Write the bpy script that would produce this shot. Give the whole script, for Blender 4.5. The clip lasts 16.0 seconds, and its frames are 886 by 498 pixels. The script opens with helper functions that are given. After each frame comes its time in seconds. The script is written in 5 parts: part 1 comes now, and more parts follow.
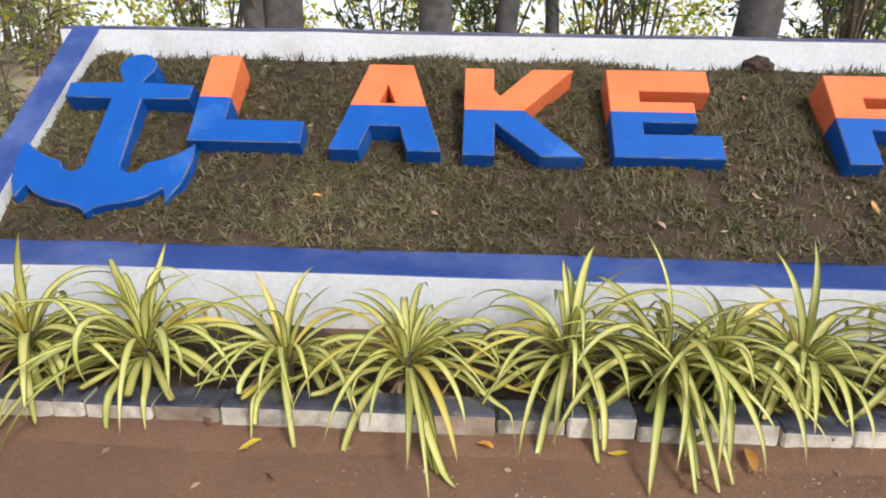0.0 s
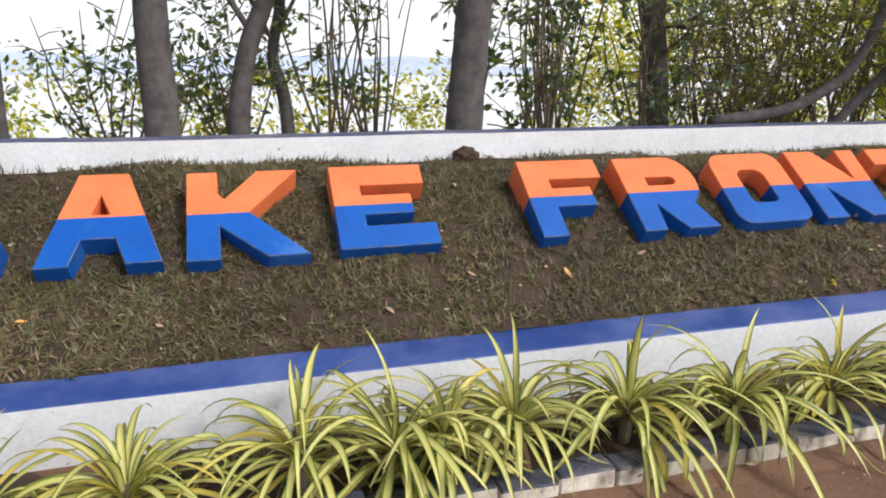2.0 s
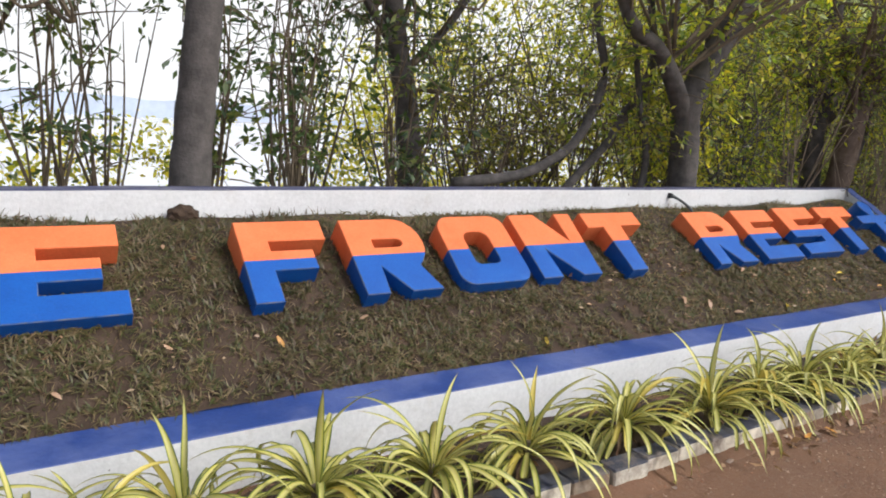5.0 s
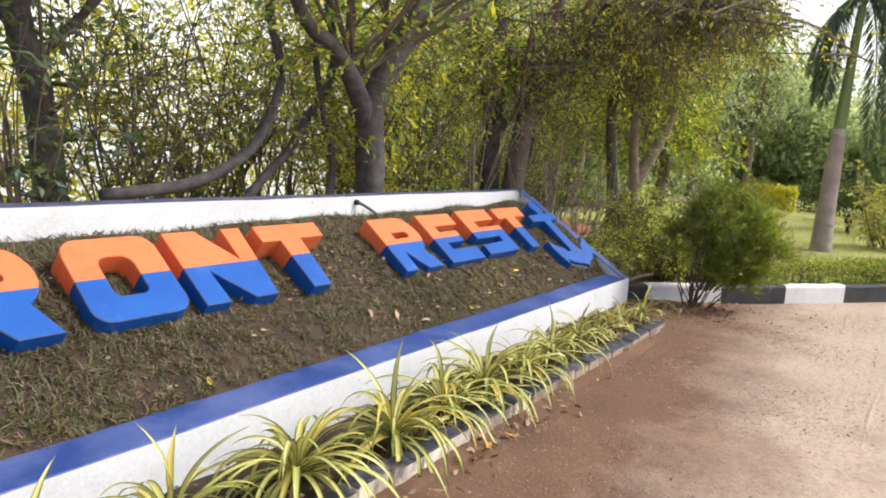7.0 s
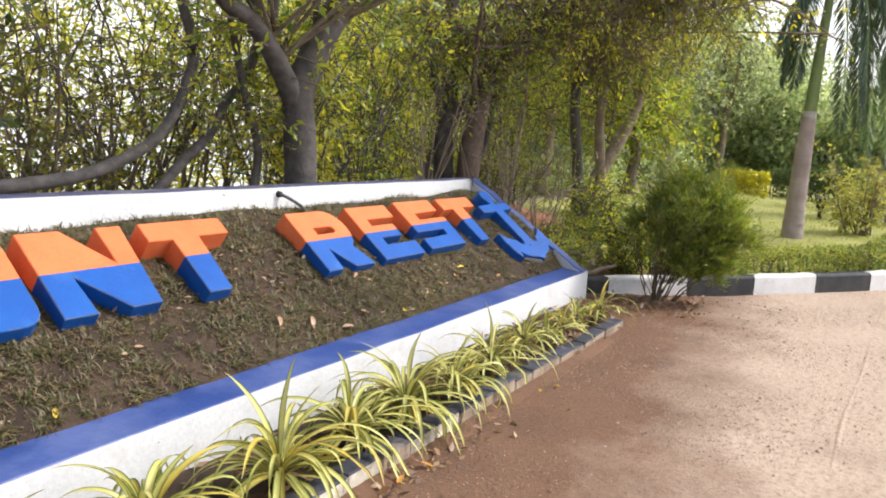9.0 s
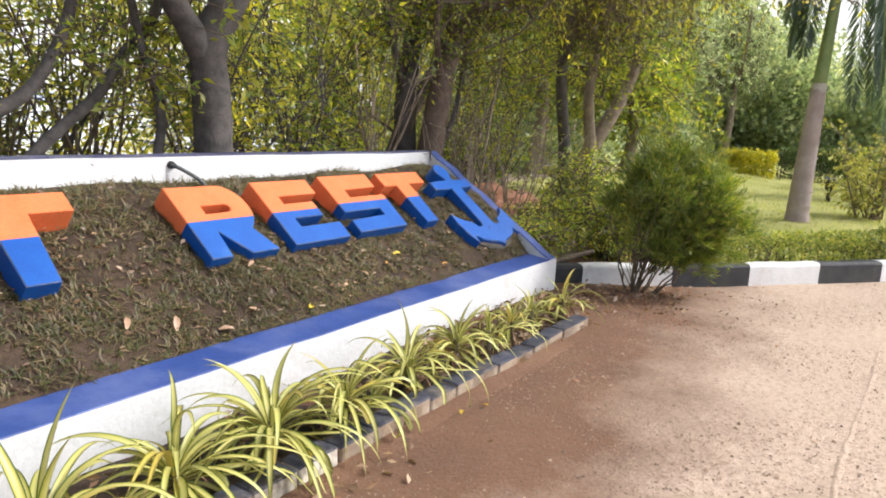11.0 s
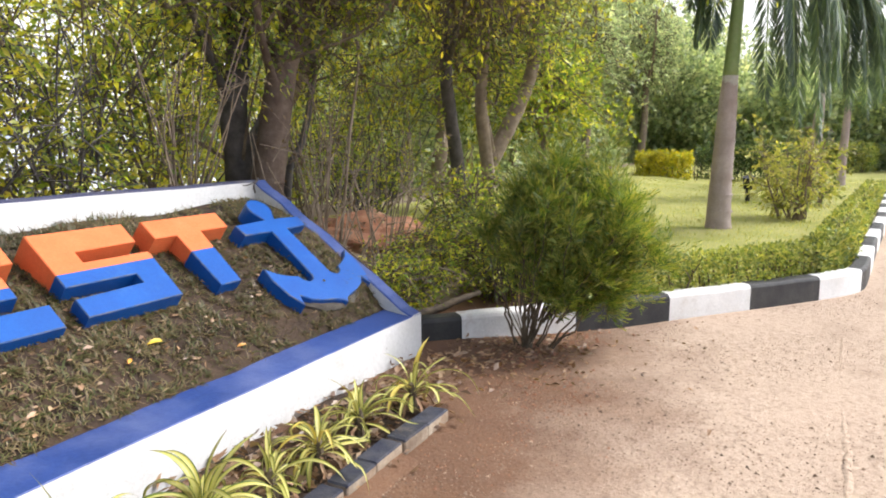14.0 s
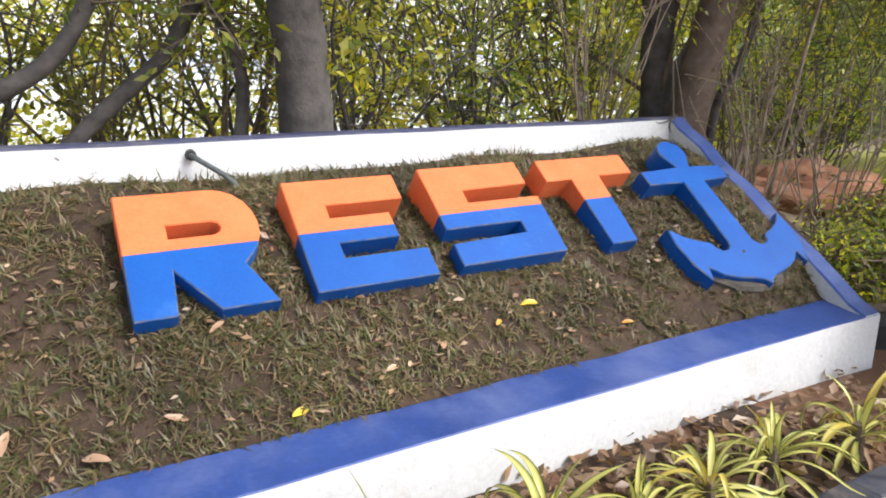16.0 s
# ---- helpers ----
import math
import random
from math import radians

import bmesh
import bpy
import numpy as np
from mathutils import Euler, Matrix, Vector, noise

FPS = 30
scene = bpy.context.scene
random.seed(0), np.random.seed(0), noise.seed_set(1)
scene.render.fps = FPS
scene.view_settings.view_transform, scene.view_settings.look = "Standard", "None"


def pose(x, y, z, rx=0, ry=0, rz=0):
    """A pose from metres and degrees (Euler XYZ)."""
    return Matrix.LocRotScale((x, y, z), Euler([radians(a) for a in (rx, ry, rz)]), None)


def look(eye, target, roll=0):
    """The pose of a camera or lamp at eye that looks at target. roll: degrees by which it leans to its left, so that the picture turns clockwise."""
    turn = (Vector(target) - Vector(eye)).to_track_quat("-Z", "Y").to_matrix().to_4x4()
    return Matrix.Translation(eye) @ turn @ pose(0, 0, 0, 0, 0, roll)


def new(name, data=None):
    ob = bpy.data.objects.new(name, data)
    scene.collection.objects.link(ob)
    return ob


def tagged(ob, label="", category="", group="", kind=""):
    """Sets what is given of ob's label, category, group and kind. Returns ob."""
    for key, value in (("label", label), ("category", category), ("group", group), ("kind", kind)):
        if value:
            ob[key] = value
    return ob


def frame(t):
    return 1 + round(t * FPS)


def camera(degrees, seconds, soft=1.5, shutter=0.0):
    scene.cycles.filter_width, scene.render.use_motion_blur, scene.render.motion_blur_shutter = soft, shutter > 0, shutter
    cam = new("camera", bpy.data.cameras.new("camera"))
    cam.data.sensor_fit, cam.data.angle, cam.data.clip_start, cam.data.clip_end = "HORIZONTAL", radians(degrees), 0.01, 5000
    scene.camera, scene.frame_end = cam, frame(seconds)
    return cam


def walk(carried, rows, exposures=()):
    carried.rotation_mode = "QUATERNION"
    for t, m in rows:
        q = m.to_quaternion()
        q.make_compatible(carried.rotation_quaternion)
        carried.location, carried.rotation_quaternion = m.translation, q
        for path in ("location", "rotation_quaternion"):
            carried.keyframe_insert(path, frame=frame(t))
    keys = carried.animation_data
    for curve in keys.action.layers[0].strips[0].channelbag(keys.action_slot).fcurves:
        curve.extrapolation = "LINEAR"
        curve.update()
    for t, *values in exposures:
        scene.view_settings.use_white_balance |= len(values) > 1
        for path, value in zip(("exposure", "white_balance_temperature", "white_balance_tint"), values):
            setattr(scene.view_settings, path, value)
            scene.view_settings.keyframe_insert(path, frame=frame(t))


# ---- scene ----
cam = camera(65.5, 16.0, soft=1.9)
PATH = [
    (0, (-9.422, -2.82, 1.499), (-9.499, -0.955, 0.782), 0.9),
    (0.5, (-9.379, -2.803, 1.516), (-9.379, -0.945, 0.776), 0.6),
    (1, (-9.295, -2.81, 1.549), (-9.129, -0.929, 0.888), -0.0),
    (1.5, (-9.223, -2.856, 1.581), (-8.852, -0.975, 1.01), 0.2),
    (2, (-9.168, -2.905, 1.605), (-8.628, -1.044, 1.11), 0.1),
    (2.5, (-9.166, -2.964, 1.63), (-8.645, -1.065, 1.276), -0.5),
    (3, (-9.16, -2.979, 1.652), (-8.651, -1.07, 1.342), -0.3),
    (3.5, (-9.096, -2.961, 1.662), (-8.391, -1.121, 1.316), 1.5),
    (4, (-8.996, -2.929, 1.648), (-8.076, -1.182, 1.333), 1.5),
    (4.2, (-8.923, -2.939, 1.676), (-7.974, -1.206, 1.359), 1.8),
    (6.3, (-8.225, -2.876, 1.637), (-6.844, -1.47, 1.293), 3.7),
    (6.5, (-8.169, -2.864, 1.638), (-6.72, -1.526, 1.307), 3.6),
    (7, (-8.029, -2.737, 1.67), (-6.392, -1.623, 1.389), 3.1),
    (7.5, (-7.843, -2.637, 1.619), (-6.13, -1.647, 1.327), 3.2),
    (8, (-7.645, -2.62, 1.627), (-5.984, -1.529, 1.397), 4.0),
    (8.5, (-7.44, -2.664, 1.604), (-5.762, -1.609, 1.336), 3.1),
    (8.7, (-7.398, -2.718, 1.644), (-5.721, -1.669, 1.353), 2.7),
    (10.8, (-6.281, -2.669, 1.587), (-4.647, -1.567, 1.249), 2.6),
    (11, (-6.183, -2.69, 1.553), (-4.535, -1.617, 1.187), 2.9),
    (11.5, (-5.784, -2.631, 1.592), (-4.038, -1.706, 1.276), 3.5),
    (12, (-5.508, -2.617, 1.59), (-3.738, -1.742, 1.271), 2.2),
    (12.5, (-5.226, -2.564, 1.599), (-3.538, -1.522, 1.342), 4.7),
    (13, (-4.947, -2.625, 1.617), (-3.222, -1.656, 1.324), 2.1),
    (13.5, (-4.635, -2.521, 1.629), (-2.868, -1.618, 1.384), 2.8),
    (14, (-4.333, -2.459, 1.564), (-2.584, -1.542, 1.246), -0.3),
    (14.5, (-4.171, -2.401, 1.519), (-2.646, -1.135, 1.254), 3.8),
    (15, (-3.996, -2.286, 1.538), (-2.701, -0.815, 1.139), 0.5),
    (15.5, (-3.865, -2.021, 1.545), (-2.782, -0.388, 1.141), 2.6),
    (16, (-3.724, -1.922, 1.543), (-2.792, -0.225, 1.042), -0.1),
]
walk(cam, [(t, look(eye, target, roll)) for t, eye, target, roll in PATH],
     exposures=[(0, 0.56, 6100, 10), (2.0, 0.5, 6100, 10), (3.5, 0.14, 6150, 10), (4.2, 0.27, 6150, 10), (6.5, 0.8, 6250, 10), (11.0, 1.0, 6250, 10), (13.5, 1.12, 6250, 10), (14.5, 1.03, 6250, 10), (15.0, 1.1, 6250, 10), (16.0, 1.02, 6200, 10)])

# ---- world, sun ----
SUN_AZ, SUN_EL = -52.0, 46.0          # degrees from +x towards +y, and above the horizon
world = bpy.data.worlds.new("world")
scene.world = world
world.use_nodes = True
wn = world.node_tree.nodes
sky = wn.new("ShaderNodeTexSky")
sky.sky_type = "NISHITA"
sky.sun_disc = False
sky.sun_elevation = radians(SUN_EL)
sky.sun_rotation = radians(90 - SUN_AZ)
sky.air_density, sky.dust_density, sky.ozone_density = 0.6, 2.5, 0.6
wn["Background"].inputs["Strength"].default_value = 0.15
haze = wn.new("ShaderNodeHueSaturation")
haze.inputs["Saturation"].default_value, haze.inputs["Value"].default_value = 0.5, 1.4
world.node_tree.links.new(sky.outputs["Color"], haze.inputs["Color"])
world.node_tree.links.new(haze.outputs["Color"], wn["Background"].inputs["Color"])

sun_data = bpy.data.lights.new("sun", "SUN")
sun_data.energy, sun_data.angle, sun_data.color = 1.65, radians(12), (1.0, 0.965, 0.92)
sun = new("sun", sun_data)
sx, sy, sz = (math.cos(radians(SUN_EL)) * math.cos(radians(SUN_AZ)), math.cos(radians(SUN_EL)) * math.sin(radians(SUN_AZ)), math.sin(radians(SUN_EL)))
sun.matrix_world = look((sx * 60, sy * 60, sz * 60), (0, 0, 0))

# ---- materials ----
rng = np.random.default_rng(7)


def rgb(c):
    return (c[0], c[1], c[2], 1.0)


def surface(name, a, b, scale=6.0, rough=0.8, bump=0.3, fine=60.0, blotch=None, blotch_scale=1.5, blotch_at=(0.55, 0.7), spec=0.3, island=0.0, objrand=0.0, metal=0.0, sandy=False, specks=False):
    """A procedural surface: two tones by noise, a fine grain with relief, and blotches (stains, painted sky sheen) with
    a shape of their own.
    """
    m = bpy.data.materials.new(name)
    m.use_nodes = True
    n, l = m.node_tree.nodes, m.node_tree.links
    p = n["Principled BSDF"]
    p.inputs["Roughness"].default_value = rough
    p.inputs["Specular IOR Level"].default_value = spec
    p.inputs["Metallic"].default_value = metal
    geo = n.new("ShaderNodeNewGeometry")

    def noisy(s, detail=6.0, r=0.6):
        t = n.new("ShaderNodeTexNoise")
        t.inputs["Scale"].default_value, t.inputs["Detail"].default_value, t.inputs["Roughness"].default_value = s, detail, r
        l.new(geo.outputs["Position"], t.inputs["Vector"])
        return t.outputs["Fac"]

    def ramp(src, lo, hi):
        r = n.new("ShaderNodeMapRange")
        r.inputs["From Min"].default_value, r.inputs["From Max"].default_value = lo, hi
        l.new(src, r.inputs["Value"])
        return r.outputs["Result"]

    def mix(fac, c1, c2, blend="MIX"):
        x = n.new("ShaderNodeMix")
        x.data_type, x.blend_type = "RGBA", blend
        l.new(fac, x.inputs[0]) if hasattr(fac, "links") else setattr(x.inputs[0], "default_value", fac)
        for c, i in ((c1, 6), (c2, 7)):
            if hasattr(c, "links"):
                l.new(c, x.inputs[i])
            else:
                x.inputs[i].default_value = rgb(c)
        return x.outputs[2]

    col = mix(ramp(noisy(scale), 0.35, 0.65), a, b)
    grain = noisy(fine, 4.0, 0.7)
    col = mix(ramp(grain, 0.2, 0.8), mix(0.25, col, (0, 0, 0)), col)
    if blotch and sandy:
        # loose pale sand out on the drive, sunlit paleness put into it; brown soil beside the planter
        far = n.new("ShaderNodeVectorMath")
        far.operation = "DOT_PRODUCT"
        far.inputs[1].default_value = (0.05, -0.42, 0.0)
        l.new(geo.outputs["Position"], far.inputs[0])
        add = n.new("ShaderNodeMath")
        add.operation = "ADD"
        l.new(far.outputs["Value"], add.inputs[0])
        l.new(noisy(blotch_scale, 8.0, 0.7), add.inputs[1])
        pale = mix(ramp(noisy(52.0, 4.0, 0.75), 0.55, 0.80), blotch, (0.60, 0.48, 0.37))
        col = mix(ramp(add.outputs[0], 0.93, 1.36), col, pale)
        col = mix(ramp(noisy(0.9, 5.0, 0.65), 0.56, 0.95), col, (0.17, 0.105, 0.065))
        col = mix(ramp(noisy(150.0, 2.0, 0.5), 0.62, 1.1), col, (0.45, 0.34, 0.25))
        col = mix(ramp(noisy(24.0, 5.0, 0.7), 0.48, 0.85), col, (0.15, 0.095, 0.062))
    elif blotch:
        col = mix(ramp(noisy(blotch_scale, 8.0, 0.7), *blotch_at), col, blotch)
    if specks:
        col = mix(ramp(noisy(26.0, 3.0, 0.6), 0.70, 0.76), col, (0.16, 0.14, 0.12))
        col = mix(ramp(noisy(7.0, 7.0, 0.75), 0.64, 0.90), col, (0.52, 0.49, 0.44))
    if island or objrand:
        src = geo.outputs["Random Per Island"] if island else n.new("ShaderNodeObjectInfo").outputs["Random"]
        hs = n.new("ShaderNodeHueSaturation")
        amt = island or objrand
        v = n.new("ShaderNodeMapRange")
        v.inputs["To Min"].default_value, v.inputs["To Max"].default_value = 1 - amt, 1 + amt
        l.new(src, v.inputs["Value"])
        l.new(v.outputs["Result"], hs.inputs["Value"])
        l.new(col, hs.inputs["Color"])
        col = hs.outputs["Color"]
    l.new(col, p.inputs["Base Color"])
    if bump:
        bp = n.new("ShaderNodeBump")
        bp.inputs["Strength"].default_value, bp.inputs["Distance"].default_value = bump, 0.01
        l.new(grain, bp.inputs["Height"])
        l.new(bp.outputs["Normal"], p.inputs["Normal"])
    return m


def leafy(name, tones, trans=0.45, gloss=0.045, rough=0.45, glow=(1.6, 1.5, 0.7)):
    """Thin leaves: tones vary leaf by leaf, and light shines through them."""
    m = bpy.data.materials.new(name)
    m.use_nodes = True
    n, l = m.node_tree.nodes, m.node_tree.links
    n.remove(n["Principled BSDF"])
    out = n["Material Output"]
    geo = n.new("ShaderNodeNewGeometry")
    cr = n.new("ShaderNodeValToRGB")
    el = cr.color_ramp.elements
    while len(el) < len(tones):
        el.new(0.5)
    for i, c in enumerate(tones):
        el[i].position, el[i].color = i / max(1, len(tones) - 1), rgb(c)
    l.new(geo.outputs["Random Per Island"], cr.inputs["Fac"])
    no = n.new("ShaderNodeTexNoise")
    no.inputs["Scale"].default_value = 0.9
    l.new(geo.outputs["Position"], no.inputs["Vector"])
    mr = n.new("ShaderNodeMapRange")
    mr.inputs["From Min"].default_value, mr.inputs["From Max"].default_value = 0.3, 0.7
    mr.inputs["To Min"].default_value, mr.inputs["To Max"].default_value = 0.65, 1.35
    l.new(no.outputs["Fac"], mr.inputs["Value"])
    hs = n.new("ShaderNodeHueSaturation")
    l.new(cr.outputs["Color"], hs.inputs["Color"])
    l.new(mr.outputs["Result"], hs.inputs["Value"])
    d, t, g = n.new("ShaderNodeBsdfDiffuse"), n.new("ShaderNodeBsdfTranslucent"), n.new("ShaderNodeBsdfGlossy")
    g.inputs["Roughness"].default_value = rough
    br = n.new("ShaderNodeMix")
    br.data_type, br.blend_type = "RGBA", "MULTIPLY"
    br.inputs[0].default_value = 1.0
    br.inputs[7].default_value = rgb(glow)
    l.new(hs.outputs["Color"], br.inputs[6])
    l.new(hs.outputs["Color"], d.inputs["Color"])
    l.new(br.outputs[2], t.inputs["Color"])
    m1, m2 = n.new("ShaderNodeMixShader"), n.new("ShaderNodeMixShader")
    m1.inputs[0].default_value, m2.inputs[0].default_value = trans, gloss
    l.new(d.outputs[0], m1.inputs[1]), l.new(t.outputs[0], m1.inputs[2])
    l.new(m1.outputs[0], m2.inputs[1]), l.new(g.outputs[0], m2.inputs[2])
    l.new(m2.outputs[0], out.inputs["Surface"])
    return m


def striped_leaf(name, old=False):
    """A cream-yellow strap leaf with dark green margins and thin green lines along it; u runs across the leaf, v along it."""
    m = bpy.data.materials.new(name)
    m.use_nodes = True
    n, l = m.node_tree.nodes, m.node_tree.links
    p = n["Principled BSDF"]
    p.inputs["Roughness"].default_value = 0.42
    uv = n.new("ShaderNodeUVMap")
    sep = n.new("ShaderNodeSeparateXYZ")
    l.new(uv.outputs["UV"], sep.inputs[0])
    cr = n.new("ShaderNodeValToRGB")
    cr.color_ramp.interpolation = "LINEAR"
    el = cr.color_ramp.elements
    stops = [(0.0, (0.045, 0.085, 0.012)), (0.08, (0.05, 0.09, 0.014)), (0.15, (0.49, 0.44, 0.07)), (0.44, (0.62, 0.55, 0.22)),
             (0.5, (0.52, 0.49, 0.10)), (0.56, (0.62, 0.55, 0.22)), (0.85, (0.49, 0.44, 0.07)), (0.92, (0.05, 0.09, 0.015)), (1.0, (0.035, 0.075, 0.012))]
    while len(el) < len(stops):
        el.new(0.5)
    for e, (pos, c) in zip(el, stops):
        e.position, e.color = pos, rgb(c)
    l.new(sep.outputs["X"], cr.inputs["Fac"])
    oi = n.new("ShaderNodeObjectInfo")
    green = n.new("ShaderNodeMix")
    green.data_type = "RGBA"
    gr = n.new("ShaderNodeMapRange")
    gr.inputs["To Min"].default_value, gr.inputs["To Max"].default_value = 0.0, 0.3
    l.new(oi.outputs["Random"], gr.inputs["Value"])
    l.new(gr.outputs["Result"], green.inputs[0])
    l.new(cr.outputs["Color"], green.inputs[6])
    green.inputs[7].default_value = (0.16, 0.22, 0.03, 1) if not old else (0.55, 0.40, 0.05, 1)
    if old:
        gr.inputs["To Min"].default_value, gr.inputs["To Max"].default_value = 0.45, 0.7
    dry = n.new("ShaderNodeMix")
    dry.data_type = "RGBA"
    dr = n.new("ShaderNodeMapRange")
    dr.inputs["From Min"].default_value, dr.inputs["From Max"].default_value = 0.88, 1.0
    l.new(sep.outputs["Y"], dr.inputs["Value"])
    l.new(dr.outputs["Result"], dry.inputs[0])
    l.new(green.outputs[2], dry.inputs[6])
    dry.inputs[7].default_value = (0.22, 0.15, 0.07, 1)
    l.new(dry.outputs[2], p.inputs["Base Color"])
    tr = n.new("ShaderNodeBsdfTranslucent")
    l.new(dry.outputs[2], tr.inputs["Color"])
    ms = n.new("ShaderNodeMixShader")
    ms.inputs[0].default_value = 0.25
    l.new(p.outputs[0], ms.inputs[1]), l.new(tr.outputs[0], ms.inputs[2])
    l.new(ms.outputs[0], n["Material Output"].inputs["Surface"])
    return m


M_earth = surface("packed brown earth", (0.185, 0.098, 0.053), (0.13, 0.067, 0.038), 1.3, 0.95, 1.0, 42, blotch=(0.42, 0.315, 0.23), blotch_scale=0.8, blotch_at=(0.40, 0.66), sandy=True)
M_soil = surface("dark planter soil", (0.036, 0.023, 0.015), (0.074, 0.047, 0.029), 5, 0.95, 0.9, 34)
M_bank = surface("dry bank soil strewn with litter", (0.17, 0.125, 0.08), (0.30, 0.24, 0.16), 2, 0.95, 0.6, 18)
M_white = surface("white limewashed plaster", (0.68, 0.675, 0.655), (0.61, 0.605, 0.585), 3, 0.85, 0.35, 35, blotch=(0.40, 0.36, 0.30), blotch_scale=2.6, blotch_at=(0.56, 0.85), specks=True)
M_band = surface("violet blue painted cement", (0.020, 0.048, 0.19), (0.032, 0.068, 0.24), 2.5, 0.5, 0.25, 40, blotch=(0.13, 0.16, 0.31), blotch_scale=1.6, blotch_at=(0.46, 0.80), spec=0.4)
M_navy = surface("weathered navy paint", (0.035, 0.04, 0.10), (0.08, 0.08, 0.12), 5, 0.7, 0.4, 40, blotch=(0.16, 0.15, 0.15), blotch_at=(0.5, 0.75))
M_orange = surface("glossy orange enamel on cement", (0.78, 0.195, 0.07), (0.72, 0.165, 0.055), 5, 0.5, 0.15, 70, blotch=(0.62, 0.22, 0.10), blotch_scale=3, blotch_at=(0.62, 0.9), spec=0.18)
# paler blotches put the sky's reflection into the blue
M_blue = surface("glossy blue enamel on cement", (0.006, 0.088, 0.36), (0.005, 0.07, 0.31), 4, 0.42, 0.15, 70, blotch=(0.07, 0.17, 0.40), blotch_scale=1.7, blotch_at=(0.56, 0.82), spec=0.3)
M_edge = surface("chipped grey cement edge", (0.145, 0.145, 0.145), (0.012, 0.08, 0.28), 14, 0.9, 0.5, 60)
M_cement = surface("rough grey cement", (0.12, 0.105, 0.085), (0.07, 0.06, 0.05), 8, 0.95, 0.8, 40)
M_kblack = surface("black kerb paint", (0.022, 0.022, 0.024), (0.05, 0.048, 0.045), 4, 0.6, 0.4, 50, blotch=(0.20, 0.16, 0.12), blotch_scale=2.5, blotch_at=(0.62, 0.85))
M_kwhite = surface("white kerb paint", (0.76, 0.75, 0.725), (0.67, 0.655, 0.62), 4, 0.7, 0.4, 50, blotch=(0.36, 0.28, 0.21), blotch_scale=2.5, blotch_at=(0.62, 0.85))
M_bricktop = surface("dark blue washed brick top", (0.034, 0.038, 0.060), (0.08, 0.078, 0.086), 9, 0.8, 0.5, 50, blotch=(0.20, 0.16, 0.12), blotch_scale=5, blotch_at=(0.52, 0.7), objrand=0.3)
M_brickface = surface("cream washed brick face", (0.66, 0.60, 0.48), (0.48, 0.42, 0.33), 11, 0.9, 0.5, 60, blotch=(0.17, 0.13, 0.10), blotch_scale=5, blotch_at=(0.46, 0.66), objrand=0.25)
M_brickmud = surface("mud-caked brick face", (0.30, 0.21, 0.14), (0.42, 0.35, 0.26), 8, 0.95, 0.7, 50, blotch=(0.16, 0.11, 0.075), blotch_scale=5, blotch_at=(0.42, 0.66), objrand=0.2)
M_bark = surface("grey brown bark", (0.062, 0.055, 0.050), (0.115, 0.101, 0.091), 9, 0.95, 1.0, 22)
M_barkbrown = surface("reddish brown bark", (0.105, 0.072, 0.055), (0.17, 0.125, 0.095), 9, 0.95, 1.0, 22)
M_barkpale = surface("pale bark", (0.30, 0.235, 0.17), (0.18, 0.135, 0.095), 7, 0.95, 0.8, 22)
M_log = surface("weathered grey log", (0.10, 0.075, 0.05), (0.045, 0.035, 0.026), 16, 0.95, 1.0, 30)
M_twig = surface("brown twig bark", (0.10, 0.075, 0.05), (0.18, 0.14, 0.09), 8, 0.95, 0.4, 30)
M_palm = surface("grey ringed palm bark", (0.46, 0.37, 0.33), (0.34, 0.265, 0.235), 3, 0.85, 0.5, 26)
M_palmband = surface("pale scar band on palm", (0.52, 0.48, 0.42), (0.44, 0.40, 0.35), 5, 0.8, 0.4, 30)
M_shaft = surface("green palm crownshaft", (0.22, 0.30, 0.10), (0.29, 0.34, 0.14), 3, 0.5, 0.2, 20)
M_lawn = surface("lawn turf", (0.27, 0.28, 0.06), (0.37, 0.35, 0.12), 1.2, 0.95, 0.8, 35)
M_stone = surface("small gravel", (0.34, 0.24, 0.165), (0.19, 0.125, 0.085), 9, 0.9, 0.4, 40, island=0.55)
M_black = surface("black painted metal", (0.02, 0.02, 0.02), (0.035, 0.033, 0.03), 8, 0.5, 0.2, 50)
M_pipe = surface("dark grey plastic pipe", (0.05, 0.055, 0.055), (0.14, 0.15, 0.145), 12, 0.6, 0.3, 40)
M_red = surface("reddish laterite soil", (0.34, 0.155, 0.085), (0.24, 0.11, 0.065), 3, 0.95, 0.8, 30, blotch=(0.42, 0.28, 0.19), blotch_scale=4, blotch_at=(0.5, 0.8))
# pale blue of the hills is the air's haze, put into their colour
M_hill = surface("far hills with haze in colour", (0.40, 0.45, 0.53), (0.44, 0.49, 0.57), 0.01, 1.0, 0.0, 0.05)
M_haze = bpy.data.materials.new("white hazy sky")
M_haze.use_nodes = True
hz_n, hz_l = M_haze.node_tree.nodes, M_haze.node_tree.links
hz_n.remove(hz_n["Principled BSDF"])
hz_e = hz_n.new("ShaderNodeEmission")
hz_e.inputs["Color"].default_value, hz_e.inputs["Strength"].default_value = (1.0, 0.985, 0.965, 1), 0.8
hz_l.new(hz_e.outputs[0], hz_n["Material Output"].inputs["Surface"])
# near-white base colour stands in for the sky mirrored by the water
M_lake = surface("lake water with sky shine in colour", (0.60, 0.62, 0.63), (0.66, 0.68, 0.69), 0.02, 0.18, 0.06, 0.8, spec=0.6)

